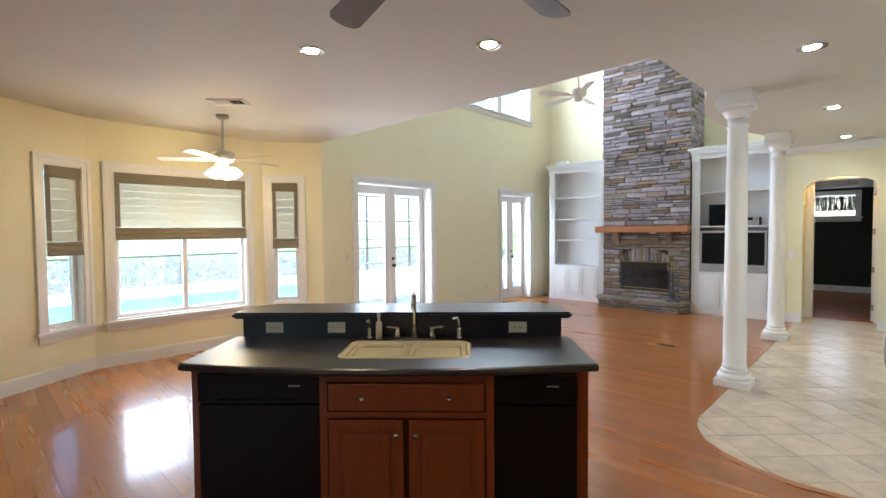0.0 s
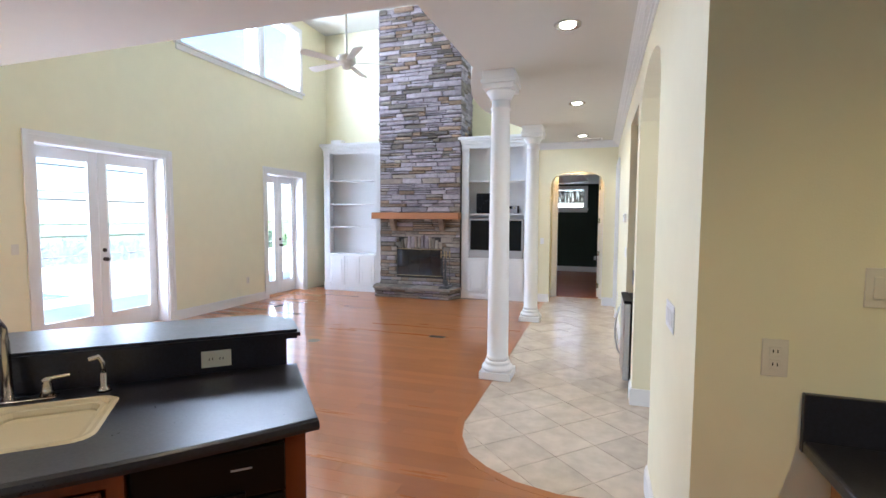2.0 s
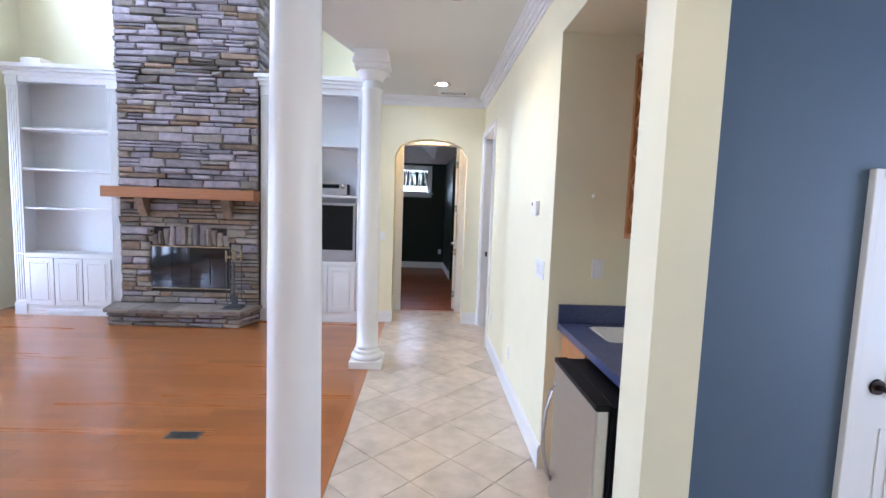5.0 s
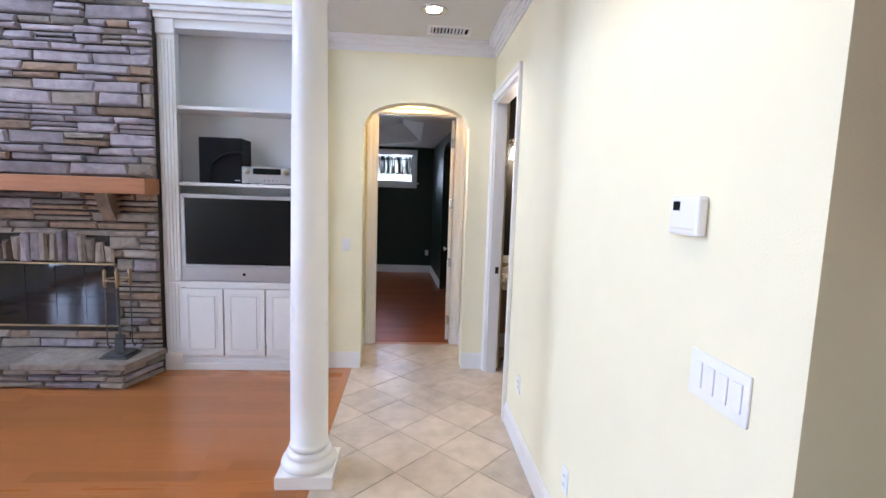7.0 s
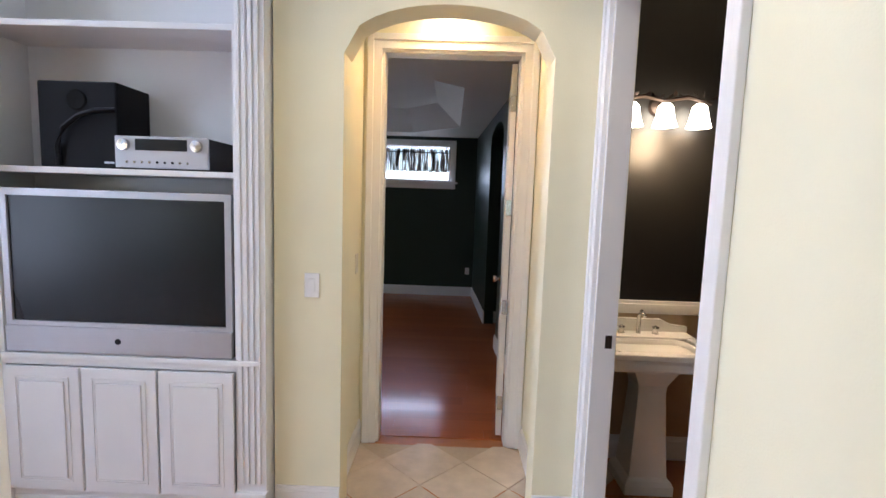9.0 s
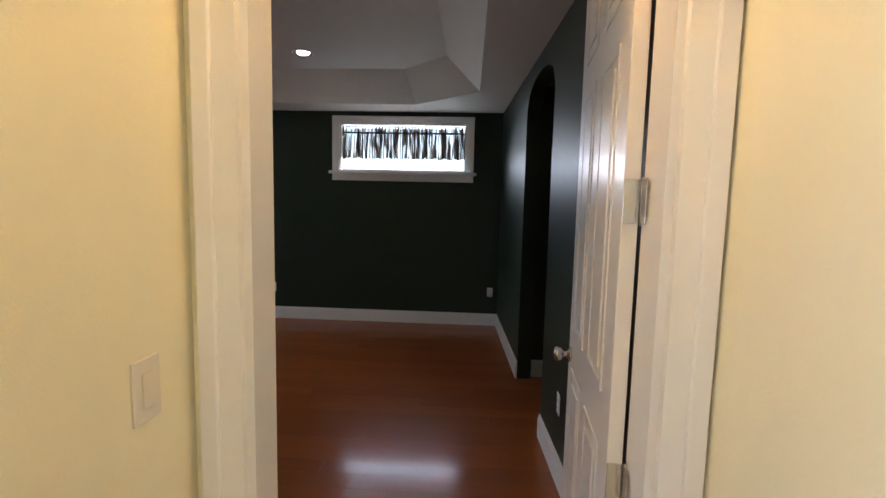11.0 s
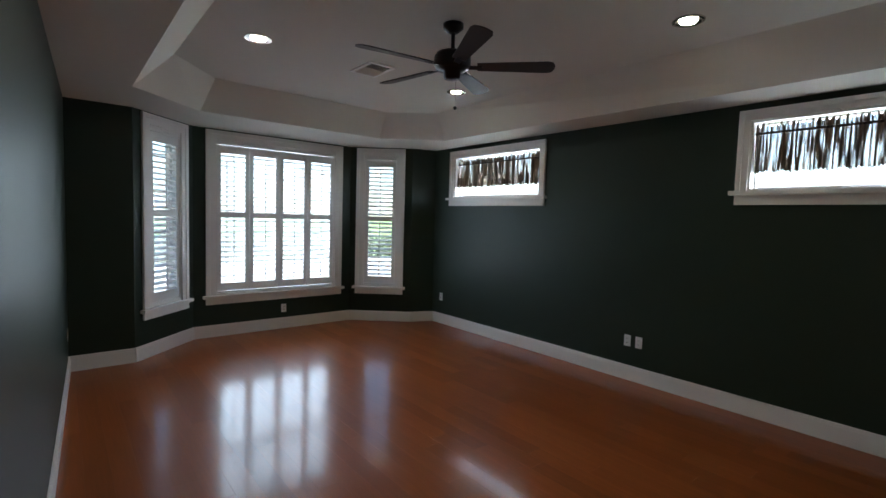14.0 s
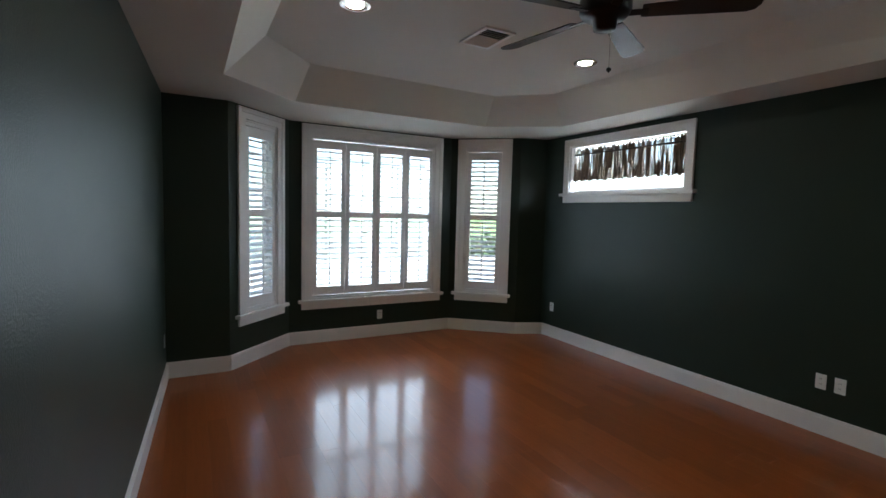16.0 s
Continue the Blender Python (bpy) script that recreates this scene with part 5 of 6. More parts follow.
# ---- kitchen counter by the wall ----
kc = thing("base_cabinet", "cherry wood kitchen base cabinet with drawers", "cabinet")
part("carcass", boxes((0.62, -2.0, 0.10, 1.28, YK - 0.002, 0.868), (0.72, -2.0, 0.0, 1.28, YK - 0.002, 0.10)), M_OAK, kc)
for k in range(4):
    y1 = YK - 0.03 - 0.62 * k
    for lo, hi in ((0.13, 0.40), (0.42, 0.62), (0.64, 0.85)):
        dr = part("drawer_front", boxes((0.602, y1 - 0.58, lo, 0.6195, y1, hi), bevel=0.005), M_OAK, kc)
        part("knob", lathe([(0.0, 0), (0.006, 0), (0.006, 0.014), (0.014, 0.02), (0.015, 0.027), (0.0, 0.032)], 12, pose(0.602, y1 - 0.29, (lo + hi) / 2, 0, -90, 0)), M_CHROME, dr)
kw = thing("worktop", "dark blue-black speckled kitchen worktop with upstand", "worktop")
part("slab", boxes((0.53, -2.0, 0.87, 1.28, YK - 0.022, 0.91), bevel=0.008), M_COUNTER, kw)
part("upstand", boxes((0.53, YK - 0.022, 0.87, 1.28, YK - 0.001, 1.05), bevel=0.003), M_COUNTER, kw)

# ---- bar niche ----
fridge = thing("wine_fridge", "under-counter fridge with a stainless steel door", "fridge")
part("body", boxes((0.236, 5.25, 0.09, 0.90, 5.83, 0.835), (0.29, 5.27, 0.0, 0.90, 5.81, 0.09), bevel=0.004), M_BLKPL, fridge)
fd = part("fridge_door", boxes((0.172, 5.262, 0.12, 0.228, 5.828, 0.815), bevel=0.008), M_STEEL, fridge, "brushed stainless door")
part("door_cap", boxes((0.170, 5.258, 0.8155, 0.234, 5.832, 0.84), bevel=0.004), M_BLKPL, fd, "black plastic door cap")
part("door_liner", boxes((0.2285, 5.256, 0.115, 0.2355, 5.834, 0.815)), M_BLKPL, fd, "black door liner")
part("kick_plate", boxes((0.262, 5.275, 0.006, 0.289, 5.805, 0.085), bevel=0.003), M_STEEL, fridge, "grey kick plate")
part("handle", tube([(0.172, 5.79, 0.22), (0.150, 5.79, 0.26), (0.128, 5.79, 0.36), (0.120, 5.79, 0.47), (0.128, 5.79, 0.58), (0.150, 5.79, 0.68), (0.172, 5.79, 0.72)], 0.010, 10), M_STEEL, fd, "curved bar handle", smooth=True)
bc = thing("bar_cabinet", "honey oak bar cabinet under the small sink", "cabinet")
part("carcass", boxes((0.345, 5.84, 0.08, 0.93, N1 - 0.003, 0.70), (0.40, 5.84, 0.0, 0.93, N1 - 0.003, 0.08)), M_OAK, bc)
part("carcass_rail", boxes((0.345, 5.84, 0.70, 0.40, N1 - 0.003, 0.868), (0.90, 5.84, 0.70, 0.93, N1 - 0.003, 0.868)), M_OAK, bc)
part("drawer_front", boxes((0.326, 5.85, 0.68, 0.3445, N1 - 0.012, 0.85), bevel=0.005), M_OAK, bc)
part("cabinet_door", boxes((0.326, 5.85, 0.10, 0.3445, N1 - 0.012, 0.665), bevel=0.005), M_OAK, bc)
bw = thing("bar_worktop", "blue speckled bar worktop with a low upstand", "worktop")
part("slab", slab_with_hole([(0.30, N0 + 0.025), (0.945, N0 + 0.025), (0.945, N1 - 0.002), (0.30, N1 - 0.002)], rounded(0.45, 0.75, 5.86, 6.20, 0.04), 0.87, 0.91), M_BARTOP, bw)
part("upstand", boxes((0.30, N1 - 0.022, 0.9105, 0.925, N1 - 0.002, 1.02), bevel=0.002), M_BARTOP, bw)
part("upstand", boxes((0.925, N0 + 0.03, 0.9105, 0.945, N1 - 0.002, 1.0), bevel=0.002), M_BARTOP, bw)
bs = thing("bar_sink", "small square white bar sink", "sink")
part("bowl", basin(0.46, 0.74, 5.87, 6.19, 0.03, 0.905, 0.15), M_PORC, bs)
bp = thing("bar_tap", "chrome gooseneck bar tap with two lever handles", "tap", (0.83, 6.04, 0.91))
part("deck_plate", boxes((-0.025, -0.10, 0, 0.025, 0.10, 0.008), bevel=0.004), M_CHROME, bp)
part("spout", tube([(0, 0, 0.008), (0, 0, 0.20), (-0.012, 0, 0.245), (-0.05, 0, 0.27), (-0.09, 0, 0.25), (-0.105, 0, 0.215)], [0.014, 0.011, 0.011, 0.011, 0.011, 0.012]), M_CHROME, bp, smooth=True)
for y in (-0.08, 0.08):
    hd = part("handle_base", lathe([(0.0, 0.008), (0.022, 0.008), (0.018, 0.03), (0.014, 0.05), (0.018, 0.06), (0.0, 0.066)], 16, Matrix.Translation((0, y, 0))), M_CHROME, bp, smooth=True)
    part("lever", tube([(0, y, 0.06), (-0.02, y + (0.07 if y > 0 else -0.07), 0.075)], [0.007, 0.005], 8), M_CHROME, hd)
wr = thing("wine_rack", "honey oak hanging wine rack with crossed lattice", "wine rack")
RX, RZ0, RZ1, RY0, RY1 = 0.66, 1.42, 2.45, N0 + 0.03, N1 - 0.004
part("frame", boxes((RX, RY0, RZ0, 0.945, RY1, RZ0 + 0.03), (RX, RY0, RZ1 - 0.03, 0.945, RY1, RZ1), (RX, RY0, RZ0 + 0.03, 0.945, RY0 + 0.03, RZ1 - 0.03), (RX, RY1 - 0.03, RZ0 + 0.03, 0.945, RY1, RZ1 - 0.03)), M_OAK, wr)
# dark colour on the back board stands in for the rack's shaded inside
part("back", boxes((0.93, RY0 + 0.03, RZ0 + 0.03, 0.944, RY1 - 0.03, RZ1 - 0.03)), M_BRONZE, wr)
for sgn in (-1, 1):
    for k in range(-9, 18):
        c = RZ0 + 0.03 + 0.165 * k
        pts = []
        for q in range(81):
            y = RY0 + 0.03 + (RY1 - RY0 - 0.06) * q / 80
            zz = c + sgn * (y - RY0 - 0.03) + (0 if sgn > 0 else 0.9)
            if RZ0 + 0.035 < zz < RZ1 - 0.035:
                pts.append((y, zz))
        if len(pts) > 3:
            (y0, z0), (y1, z1) = pts[0], pts[-1]
            L = math.hypot(y1 - y0, z1 - z0)
            bm = boxes((0.0, -L / 2, -0.009, 0.05, L / 2, 0.009))
            bmesh.ops.transform(bm, matrix=Matrix.Translation((RX + 0.004 + (0.004 if sgn > 0 else 0), (y0 + y1) / 2, (z0 + z1) / 2)) @ Matrix.Rotation(math.atan2(z1 - z0, y1 - y0), 4, "X"), verts=bm.verts)
            part("lattice_slat", bm, M_OAK, wr)
strip_l = thing("under_cabinet_light", "dark slim light fitting under the wine rack", "light fitting", (0.80, 5.75, RZ0 - 0.022))
part("housing", boxes((-0.05, -0.25, 0, 0.05, 0.25, 0.0215), bevel=0.004), M_BRONZE, strip_l)

# ---- stairs over the closet ----
st = thing("staircase", "white staircase with oak treads and white balusters", "staircase", (-0.128, 0, -0.138))
SY0, SY1 = 4.25, 5.168
zx = Matrix(((1, 0, 0, 0), (0, 0, -1, 0), (0, 1, 0, 0), (0, 0, 0, 1)))
part("stringer", prism([(1.17, 2.94), (1.17, 2.50), (1.72, 2.04), (2.95, 1.02), (3.15, 1.02), *[p for k in range(8) for p in ((3.15 - 0.25 * k, 1.16 + 0.2 * k), (3.15 - 0.25 * k, 1.36 + 0.2 * k))][:-1]], -5.165, -5.13, zx), M_WHITE, st)
for k in range(8):
    x = 3.15 - 0.25 * k
    z = 1.36 + 0.2 * k
    if z < 2.9:
        part("tread", boxes((x - 0.27, 5.06, z, x + 0.02, 5.165, z + 0.028), bevel=0.006), M_MANTEL, st, "stained wooden tread")
        for q in (0.05, 0.17):
            h = min(0.8, ZC - z - 0.03)
            if h > 0.1:
                part("baluster", lathe([(0.016, 0), (0.016, h * 0.3), (0.022, h * 0.35), (0.012, h * 0.42), (0.012, h)], 10, Matrix.Translation((x - q, 5.11, z + 0.028))), M_WHITE, st)

# ---- wall fittings ----
def on_x(x, y, z):
    """On a wall that faces -x."""
    return Matrix.Translation((x, y, z)) @ Matrix.Rotation(-math.pi / 2, 4, "Z")


plate("light_switch", on_x(XH, 3.03, 1.155), 4, "switch", label="white four-gang light switch on the hall wall")
plate("light_switch", on_x(XH, 6.49, 1.195), 4, "switch", label="faint white four-gang switch plate on the hall wall")
plate("outlet", on_x(XH, 7.42, 0.36), 1, "outlet", label="white outlet with a plug-in on the hall wall")
plate("outlet", on_x(XH, 8.35, 0.42), 1, "outlet")
th = thing("thermostat", "white wall thermostat with a small dial", "thermostat", on_x(XH, 6.65, 1.58))
part("cover", boxes((-0.065, -0.028, -0.05, 0.065, -0.0005, 0.05), bevel=0.008), M_PLATEW, th)
part("window", boxes((-0.045, -0.0292, 0.012, -0.015, -0.0282, 0.036)), M_DARK, th)
part("vent_line", boxes((-0.05, -0.0292, -0.035, 0.05, -0.0282, -0.031)), M_PLATE, th)
plate("light_switch", Matrix.Translation((-1.06, YA, 1.15)), 1, "switch", label="white light switch beside the arch")
plate("light_switch", Matrix.Translation((-0.97, 10.31, 1.18)) @ Matrix.Rotation(math.pi / 2, 4, "Z"), 1, "switch", M_PLATE)
plate("light_switch", Matrix.Translation((0.52, N1, 1.235)), 1, "switch", label="white rocker switch in the bar niche")
plate("outlet", Matrix.Translation((0.454, YK, 1.148)), 1, "outlet", M_PLATE, "almond outlet on the kitchen wall end")
plate("light_switch", Matrix.Translation((0.70, YK, 1.375)), 1, "switch", M_PLATE)
for x, z in ((-2.99, 0.40), (-2.87, 0.40), (-0.13, 0.42), (-5.98, 0.40)):
    plate("outlet", Matrix.Translation((x, YB, z)), 1, "outlet", label="white outlet on the dark green wall")
plate("outlet", Matrix.Translation((XB, 13.22, 0.28)) @ Matrix.Rotation(math.pi / 2, 4, "Z"), 1, "outlet", label="white outlet below the bay window")
for x in (-2.45, -6.05):
    plate("outlet", Matrix.Translation((x, YW + (YW0 - YW) * (x - XS) / (XRET - 0.1 - XS), 0.40)) @ Matrix.Rotation(math.pi - 0.043, 4, "Z"), 1, "outlet", label="white outlet on the dark green wall")
for y, z in ((7.75, 0.42), (4.2, 1.2)):
    plate("outlet" if z < 1 else "light_switch", Matrix.Translation((XL, y, z)) @ Matrix.Rotation(math.pi / 2, 4, "Z"), 1, "outlet" if z < 1 else "switch", M_PLATE)
plate("outlet", on_x(0.117, 12.05, 0.43), 1, "outlet", label="white outlet on the dark green wall by the door")
hk = thing("wall_hook", "small cream wall knob in the bar niche", "hook", Matrix.Translation((0.468, N1, 1.655)))
part("knob", lathe([(0.0, 0), (0.008, 0), (0.008, 0.01), (0.013, 0.014), (0.013, 0.02), (0.0, 0.028)], 14, pose(0, 0, 0, 90)), M_PLATE, hk, smooth=True)
sd = thing("alarm_sensor", "small white alarm sensor high in the corner", "sensor", Matrix.Translation((XL + 0.001, 0.02, 2.72)) @ Matrix.Rotation(math.pi / 2, 4, "Z"))
part("case", boxes((-0.035, -0.045, -0.055, 0.035, 0, 0.055), bevel=0.008), M_PLATEW, sd)
part("lens", boxes((-0.022, -0.048, -0.04, 0.022, -0.0455, 0.0), bevel=0.001), M_PLATE, sd)
# floor outlet and register
fo = thing("floor_outlet", "round brass floor outlet cover", "floor outlet", (-3.47, 5.9, 0.0))
part("cover", lathe([(0.0, 0.0), (0.075, 0.0), (0.072, 0.005), (0.06, 0.006), (0.0, 0.006)], 32), M_TEAL, fo)
fr2 = thing("floor_register", "small dark floor register in the planks", "vent", (-2.05, 6.6, 0.0))
part("frame", boxes((-0.11, -0.05, 0, 0.11, 0.05, 0.005), bevel=0.002), M_TEAL, fr2)
for k in range(6):
    part("slat", boxes((-0.095, -0.04 + 0.014 * k, 0.0052, 0.095, -0.034 + 0.014 * k, 0.0065)), M_DARK, fr2)
fr3 = copy_thing(fr2, pose(-5.4, 7.7, 0.0, 0, 0, 90))

# ---- lights and vents in the ceilings ----


def downlight(x, y, z, watts):
    d = thing("recessed_downlight", "recessed ceiling downlight with a metal ring, lit", "ceiling light", (x, y, z), "recessed lights")
    part("trim_ring", lathe([(0.057, -0.001), (0.098, -0.001), (0.096, -0.008), (0.080, -0.010), (0.057, -0.003)], 32), M_CHROME, d)
    part("bulb", lathe([(0.0, -0.002), (0.056, -0.002), (0.05, -0.010), (0.0, -0.014)], 24), M_CAN, d, "lit lamp face")
    # yellower light for the added, unseen kitchen downlights
    lamp = lamp_glow("downlight_lamp", (x, y, z - 0.03), watts, (1.0, 0.70, 0.27) if y < 0 or x > 0.9 else (1.0, 0.74, 0.38), 0.06, 130)
    return d


# first three are added out of view to brighten the kitchen wall end
for x, y in ((-1.2, -1.0), (0.3, -1.6), (1.0, 0.9), (-3.01, 1.78), (-2.0, 2.63), (-0.31, 4.38), (-0.345, 6.75), (-0.355, 9.04)):
    downlight(x, y, ZC, 13 if y < 0 else 24 if x > 0.9 else 8)
for x, y in ((-4.28, 12.03), (-4.33, 14.04), (-2.0, 13.98), (-2.0, 12.08)):
    downlight(x, y, ZT, 2.5)
pl = thing("passage_light", "small warm ceiling light in the passage", "ceiling light", (-0.46, 10.32, 2.72))
part("trim_ring", lathe([(0.06, -0.001), (0.085, -0.001), (0.083, -0.008), (0.066, -0.010), (0.06, -0.004)], 24), M_CHROME, pl)
part("bulb", lathe([(0.0, -0.004), (0.059, -0.004), (0.05, -0.012), (0.0, -0.016)], 24), M_CAN, pl)
lamp_glow("passage_lamp", (-0.46, 10.32, 2.68), 7, (1.0, 0.50, 0.11), 0.05, 150)


def vent(x, y, z, w, d, turn=0, label="white metal ceiling air vent with slats"):
    v = thing("ceiling_vent", label, "vent", pose(x, y, z, 0, 0, turn))
    part("frame", boxes((-w / 2, -d / 2, -0.012, w / 2, -d / 2 + 0.03, -0.0005), (-w / 2, d / 2 - 0.03, -0.012, w / 2, d / 2, -0.0005), (-w / 2, -d / 2 + 0.03, -0.012, -w / 2 + 0.03, d / 2 - 0.03, -0.0005), (w / 2 - 0.03, -d / 2 + 0.03, -0.012, w / 2, d / 2 - 0.03, -0.0005)), M_WHITE, v)
    part("backing", boxes((-w / 2 + 0.03, -d / 2 + 0.03, -0.003, w / 2 - 0.03, d / 2 - 0.03, -0.0008)), M_DARK, v)
    n = int((w - 0.06) / 0.028)
    for k in range(n):
        bm = boxes((-0.010, -d / 2 + 0.032, -0.001, 0.010, d / 2 - 0.032, 0.001))
        bmesh.ops.transform(bm, matrix=pose(-w / 2 + 0.044 + 0.028 * k, 0, -0.010, 0, 35 if k > n / 2 else -35, 0), verts=bm.verts)
        part("slat", bm, M_WHITE, v)
    return v


vent(-4.81, 1.89, ZC, 0.36, 0.22, 45)
vent(-0.21, 9.44, ZC, 0.36, 0.2)
vent(-4.30, 13.03, ZT, 0.36, 0.26, 0)

# ---- ceiling fans ----
M_FANGREY = mat("grey brown fan blade", (0.16, 0.13, 0.11), 0.45, grain=0.25, scale=8)


def fan(x, y, zc, zhub, r, label, blade_mat, metal, turn, lights=0, chain=False, pitch=13):
    f = thing("ceiling_fan", label, "ceiling fan", pose(x, y, zc, 0, 0, turn))
    h = zhub - zc
    part("canopy", lathe([(0.0, -0.001), (0.07, -0.001), (0.068, -0.03), (0.03, -0.06), (0.0, -0.062)], 28), metal, f, smooth=True)
    part("rod", tube([(0, 0, -0.06), (0, 0, h + 0.06)], 0.013, 12), metal, f)
    part("motor", lathe([(0.0, h + 0.08), (0.045, h + 0.078), (0.11, h + 0.055), (0.125, h + 0.03), (0.125, h - 0.03), (0.105, h - 0.05), (0.06, h - 0.06), (0.055, h - 0.11), (0.0, h - 0.115)], 36), metal, f, smooth=True)
    for k in range(5):
        m = Matrix.Rotation(2 * math.pi * k / 5, 4, "Z") @ Matrix.Translation((0, 0, h - 0.035)) @ Matrix.Rotation(radians(pitch), 4, "X")
        part("blade_iron", boxes((0.09, -0.022, -0.004, 0.20, 0.022, 0.0), m=m), metal, f)
        pts = [(0.17, -0.045), (r - 0.05, -0.068), (r - 0.015, -0.055), (r, -0.02), (r, 0.02), (r - 0.015, 0.055), (r - 0.05, 0.068), (0.17, 0.045)]
        part("blade", prism(pts, 0.0005, 0.0075, m), blade_mat, f)
    for k in range(lights):
        a = 2 * math.pi * (k + 0.3) / lights
        m = Matrix.Rotation(a, 4, "Z") @ Matrix.Translation((0.10, 0, h - 0.13)) @ Matrix.Rotation(radians(-28), 4, "Y")
        part("light_arm", tube([(0.03 * math.cos(a), 0.03 * math.sin(a), h - 0.10), (0.10 * math.cos(a), 0.10 * math.sin(a), h - 0.125)], 0.012, 8), metal, f)
        part("shade", lathe([(0.022, 0.0), (0.03, -0.01), (0.055, -0.05), (0.066, -0.10), (0.062, -0.10), (0.05, -0.05), (0.02, -0.005)], 20, m), M_BULB, f, "lit frosted bell shade", smooth=True)
    if chain:
        part("pull_chain", tube([(0.03, 0.02, h - 0.11), (0.03, 0.02, h - 0.30)], 0.0022, 6), M_CHROME, f)
        part("pull_knob", lathe([(0.0, h - 0.325), (0.012, h - 0.315), (0.012, h - 0.305), (0.0, h - 0.295)], 12, Matrix.Translation((0.03, 0.02, 0))), M_FANBLK, f)
    return f


fan(-5.42, 2.06, ZC, 2.47, 0.68, "white ceiling fan with lit bell shades over the nook", M_FANWHITE, M_FANWHITE, 20, 4, chain=True)
lamp_glow("nook_fan_lamp", (-5.42, 2.06, 2.12), 9, (1.0, 0.64, 0.28), 0.12)
fan(-3.37, 6.6, ZH, 3.70, 0.66, "white ceiling fan on a long rod", M_FANWHITE, M_FANWHITE, 25)
fan(-0.80, 0.88, ZC, 2.505, 0.78, "ceiling fan with grey-brown blades in the kitchen", M_FANGREY, M_FANWHITE, 95)
fan(-3.08, 12.93, ZT, 2.63, 0.685, "black ceiling fan with dark walnut blades", M_FANDARK, M_FANBLK, -26, chain=True, pitch=-12)

# ---- powder room ----
strip("chair_rail", (0.41, 10.40), (2.3, 10.40), [(0.025, 0.0, 0.03), (0.016, -0.03, 0.0), (0.016, 0.03, 0.05)], M_WHITE, "white painted chair rail", 0.955, "chair rail")
tagged(part("wainscot", boxes((0.42, 10.394, 0.0, 2.3, 10.3995, 0.93)), M_TAN), "tan painted lower wall", "wall", kind="structure")
baseboard((0.43, 10.394), (2.3, 10.394))
ps = thing("pedestal_sink", "white porcelain pedestal sink with chrome taps", "sink", (0.71, 10.135, 0))
part("pedestal", lathe([(0.0, 0.0), (0.185, 0.0), (0.185, 0.05), (0.17, 0.075), (0.145, 0.09), (0.125, 0.30), (0.105, 0.56), (0.11, 0.60), (0.16, 0.68), (0.19, 0.715), (0.0, 0.72)], 4, Matrix.Rotation(math.pi / 4, 4, "Z")), M_PORC, ps)
part("basin_body", boxes((-0.29, -0.23, 0.72, 0.29, 0.25, 0.79), bevel=0.02), M_PORC, ps)
part("rim", basin(-0.23, 0.23, -0.17, 0.08, 0.08, 0.815, 0.06), M_PORC, ps)
part("deck", boxes((-0.31, 0.10, 0.79, 0.31, 0.25, 0.825), (-0.31, -0.245, 0.79, 0.31, -0.19, 0.822), (-0.31, -0.19, 0.79, -0.25, 0.10, 0.822), (0.25, -0.19, 0.79, 0.31, 0.10, 0.822), bevel=0.008), M_PORC, ps)
part("splash", prism([(-0.31, 0.82), (0.31, 0.82), (0.31, 0.86), (0.22, 0.87), (0.15, 0.90), (-0.15, 0.90), (-0.22, 0.87), (-0.31, 0.86)], -0.2485, -0.22, zx), M_PORC, ps)
part("spout", tube([(0, 0.17, 0.825), (0, 0.17, 0.93), (0, 0.14, 0.965), (0, 0.09, 0.945)], [0.014, 0.012, 0.011, 0.010]), M_CHROME, ps, smooth=True)
for x in (-0.10, 0.10):
    part("tap_handle", lathe([(0.0, 0.825), (0.02, 0.825), (0.012, 0.85), (0.022, 0.865), (0.0, 0.875)], 14, Matrix.Translation((x, 0.17, 0))), M_CHROME, ps, smooth=True)
plate("outlet", Matrix.Translation((1.13, 10.40, 1.07)), 1, "outlet", M_BRONZE, "dark outlet plate on the black wall")
vl = thing("vanity_light", "bronze branch wall light with three lit bell shades", "wall light", (0.765, 10.398, 2.17))
part("back_plate", lathe([(0.0, 0), (0.06, 0), (0.05, 0.02), (0.0, 0.025)], 20, pose(0, 0, -0.02, 90)), M_BRONZE, vl)
part("branch", tube([(-0.27, -0.07, 0.0), (-0.12, -0.085, 0.02), (0.0, -0.07, 0.0), (0.13, -0.085, 0.02), (0.27, -0.07, -0.01)], 0.012, 8), M_BRONZE, vl)
rb = random.Random(3)
for k in range(14):
    x = -0.26 + 0.04 * k
    part("leaf", prism([(0, 0), (0.02, 0.012), (0.05, 0.0), (0.02, -0.012)], 0, 0.003, Matrix.Translation((x, -0.075, 0.015)) @ Euler((rb.uniform(-1, 1), rb.uniform(-1.6, -0.3), rb.uniform(-2, 2))).to_matrix().to_4x4()), M_BRONZE, vl)
for x in (-0.19, 0.0, 0.19):
    part("shade", lathe([(0.02, 0.0), (0.04, -0.02), (0.052, -0.09), (0.066, -0.13), (0.062, -0.13), (0.048, -0.09), (0.02, -0.005)], 20, Matrix.Translation((x, -0.10, -0.02))), M_BULB, vl, "lit frosted bell shade", smooth=True)
lamp_glow("vanity_lamp", (0.765, 10.22, 1.93), 6, (1.0, 0.66, 0.32), 0.12)

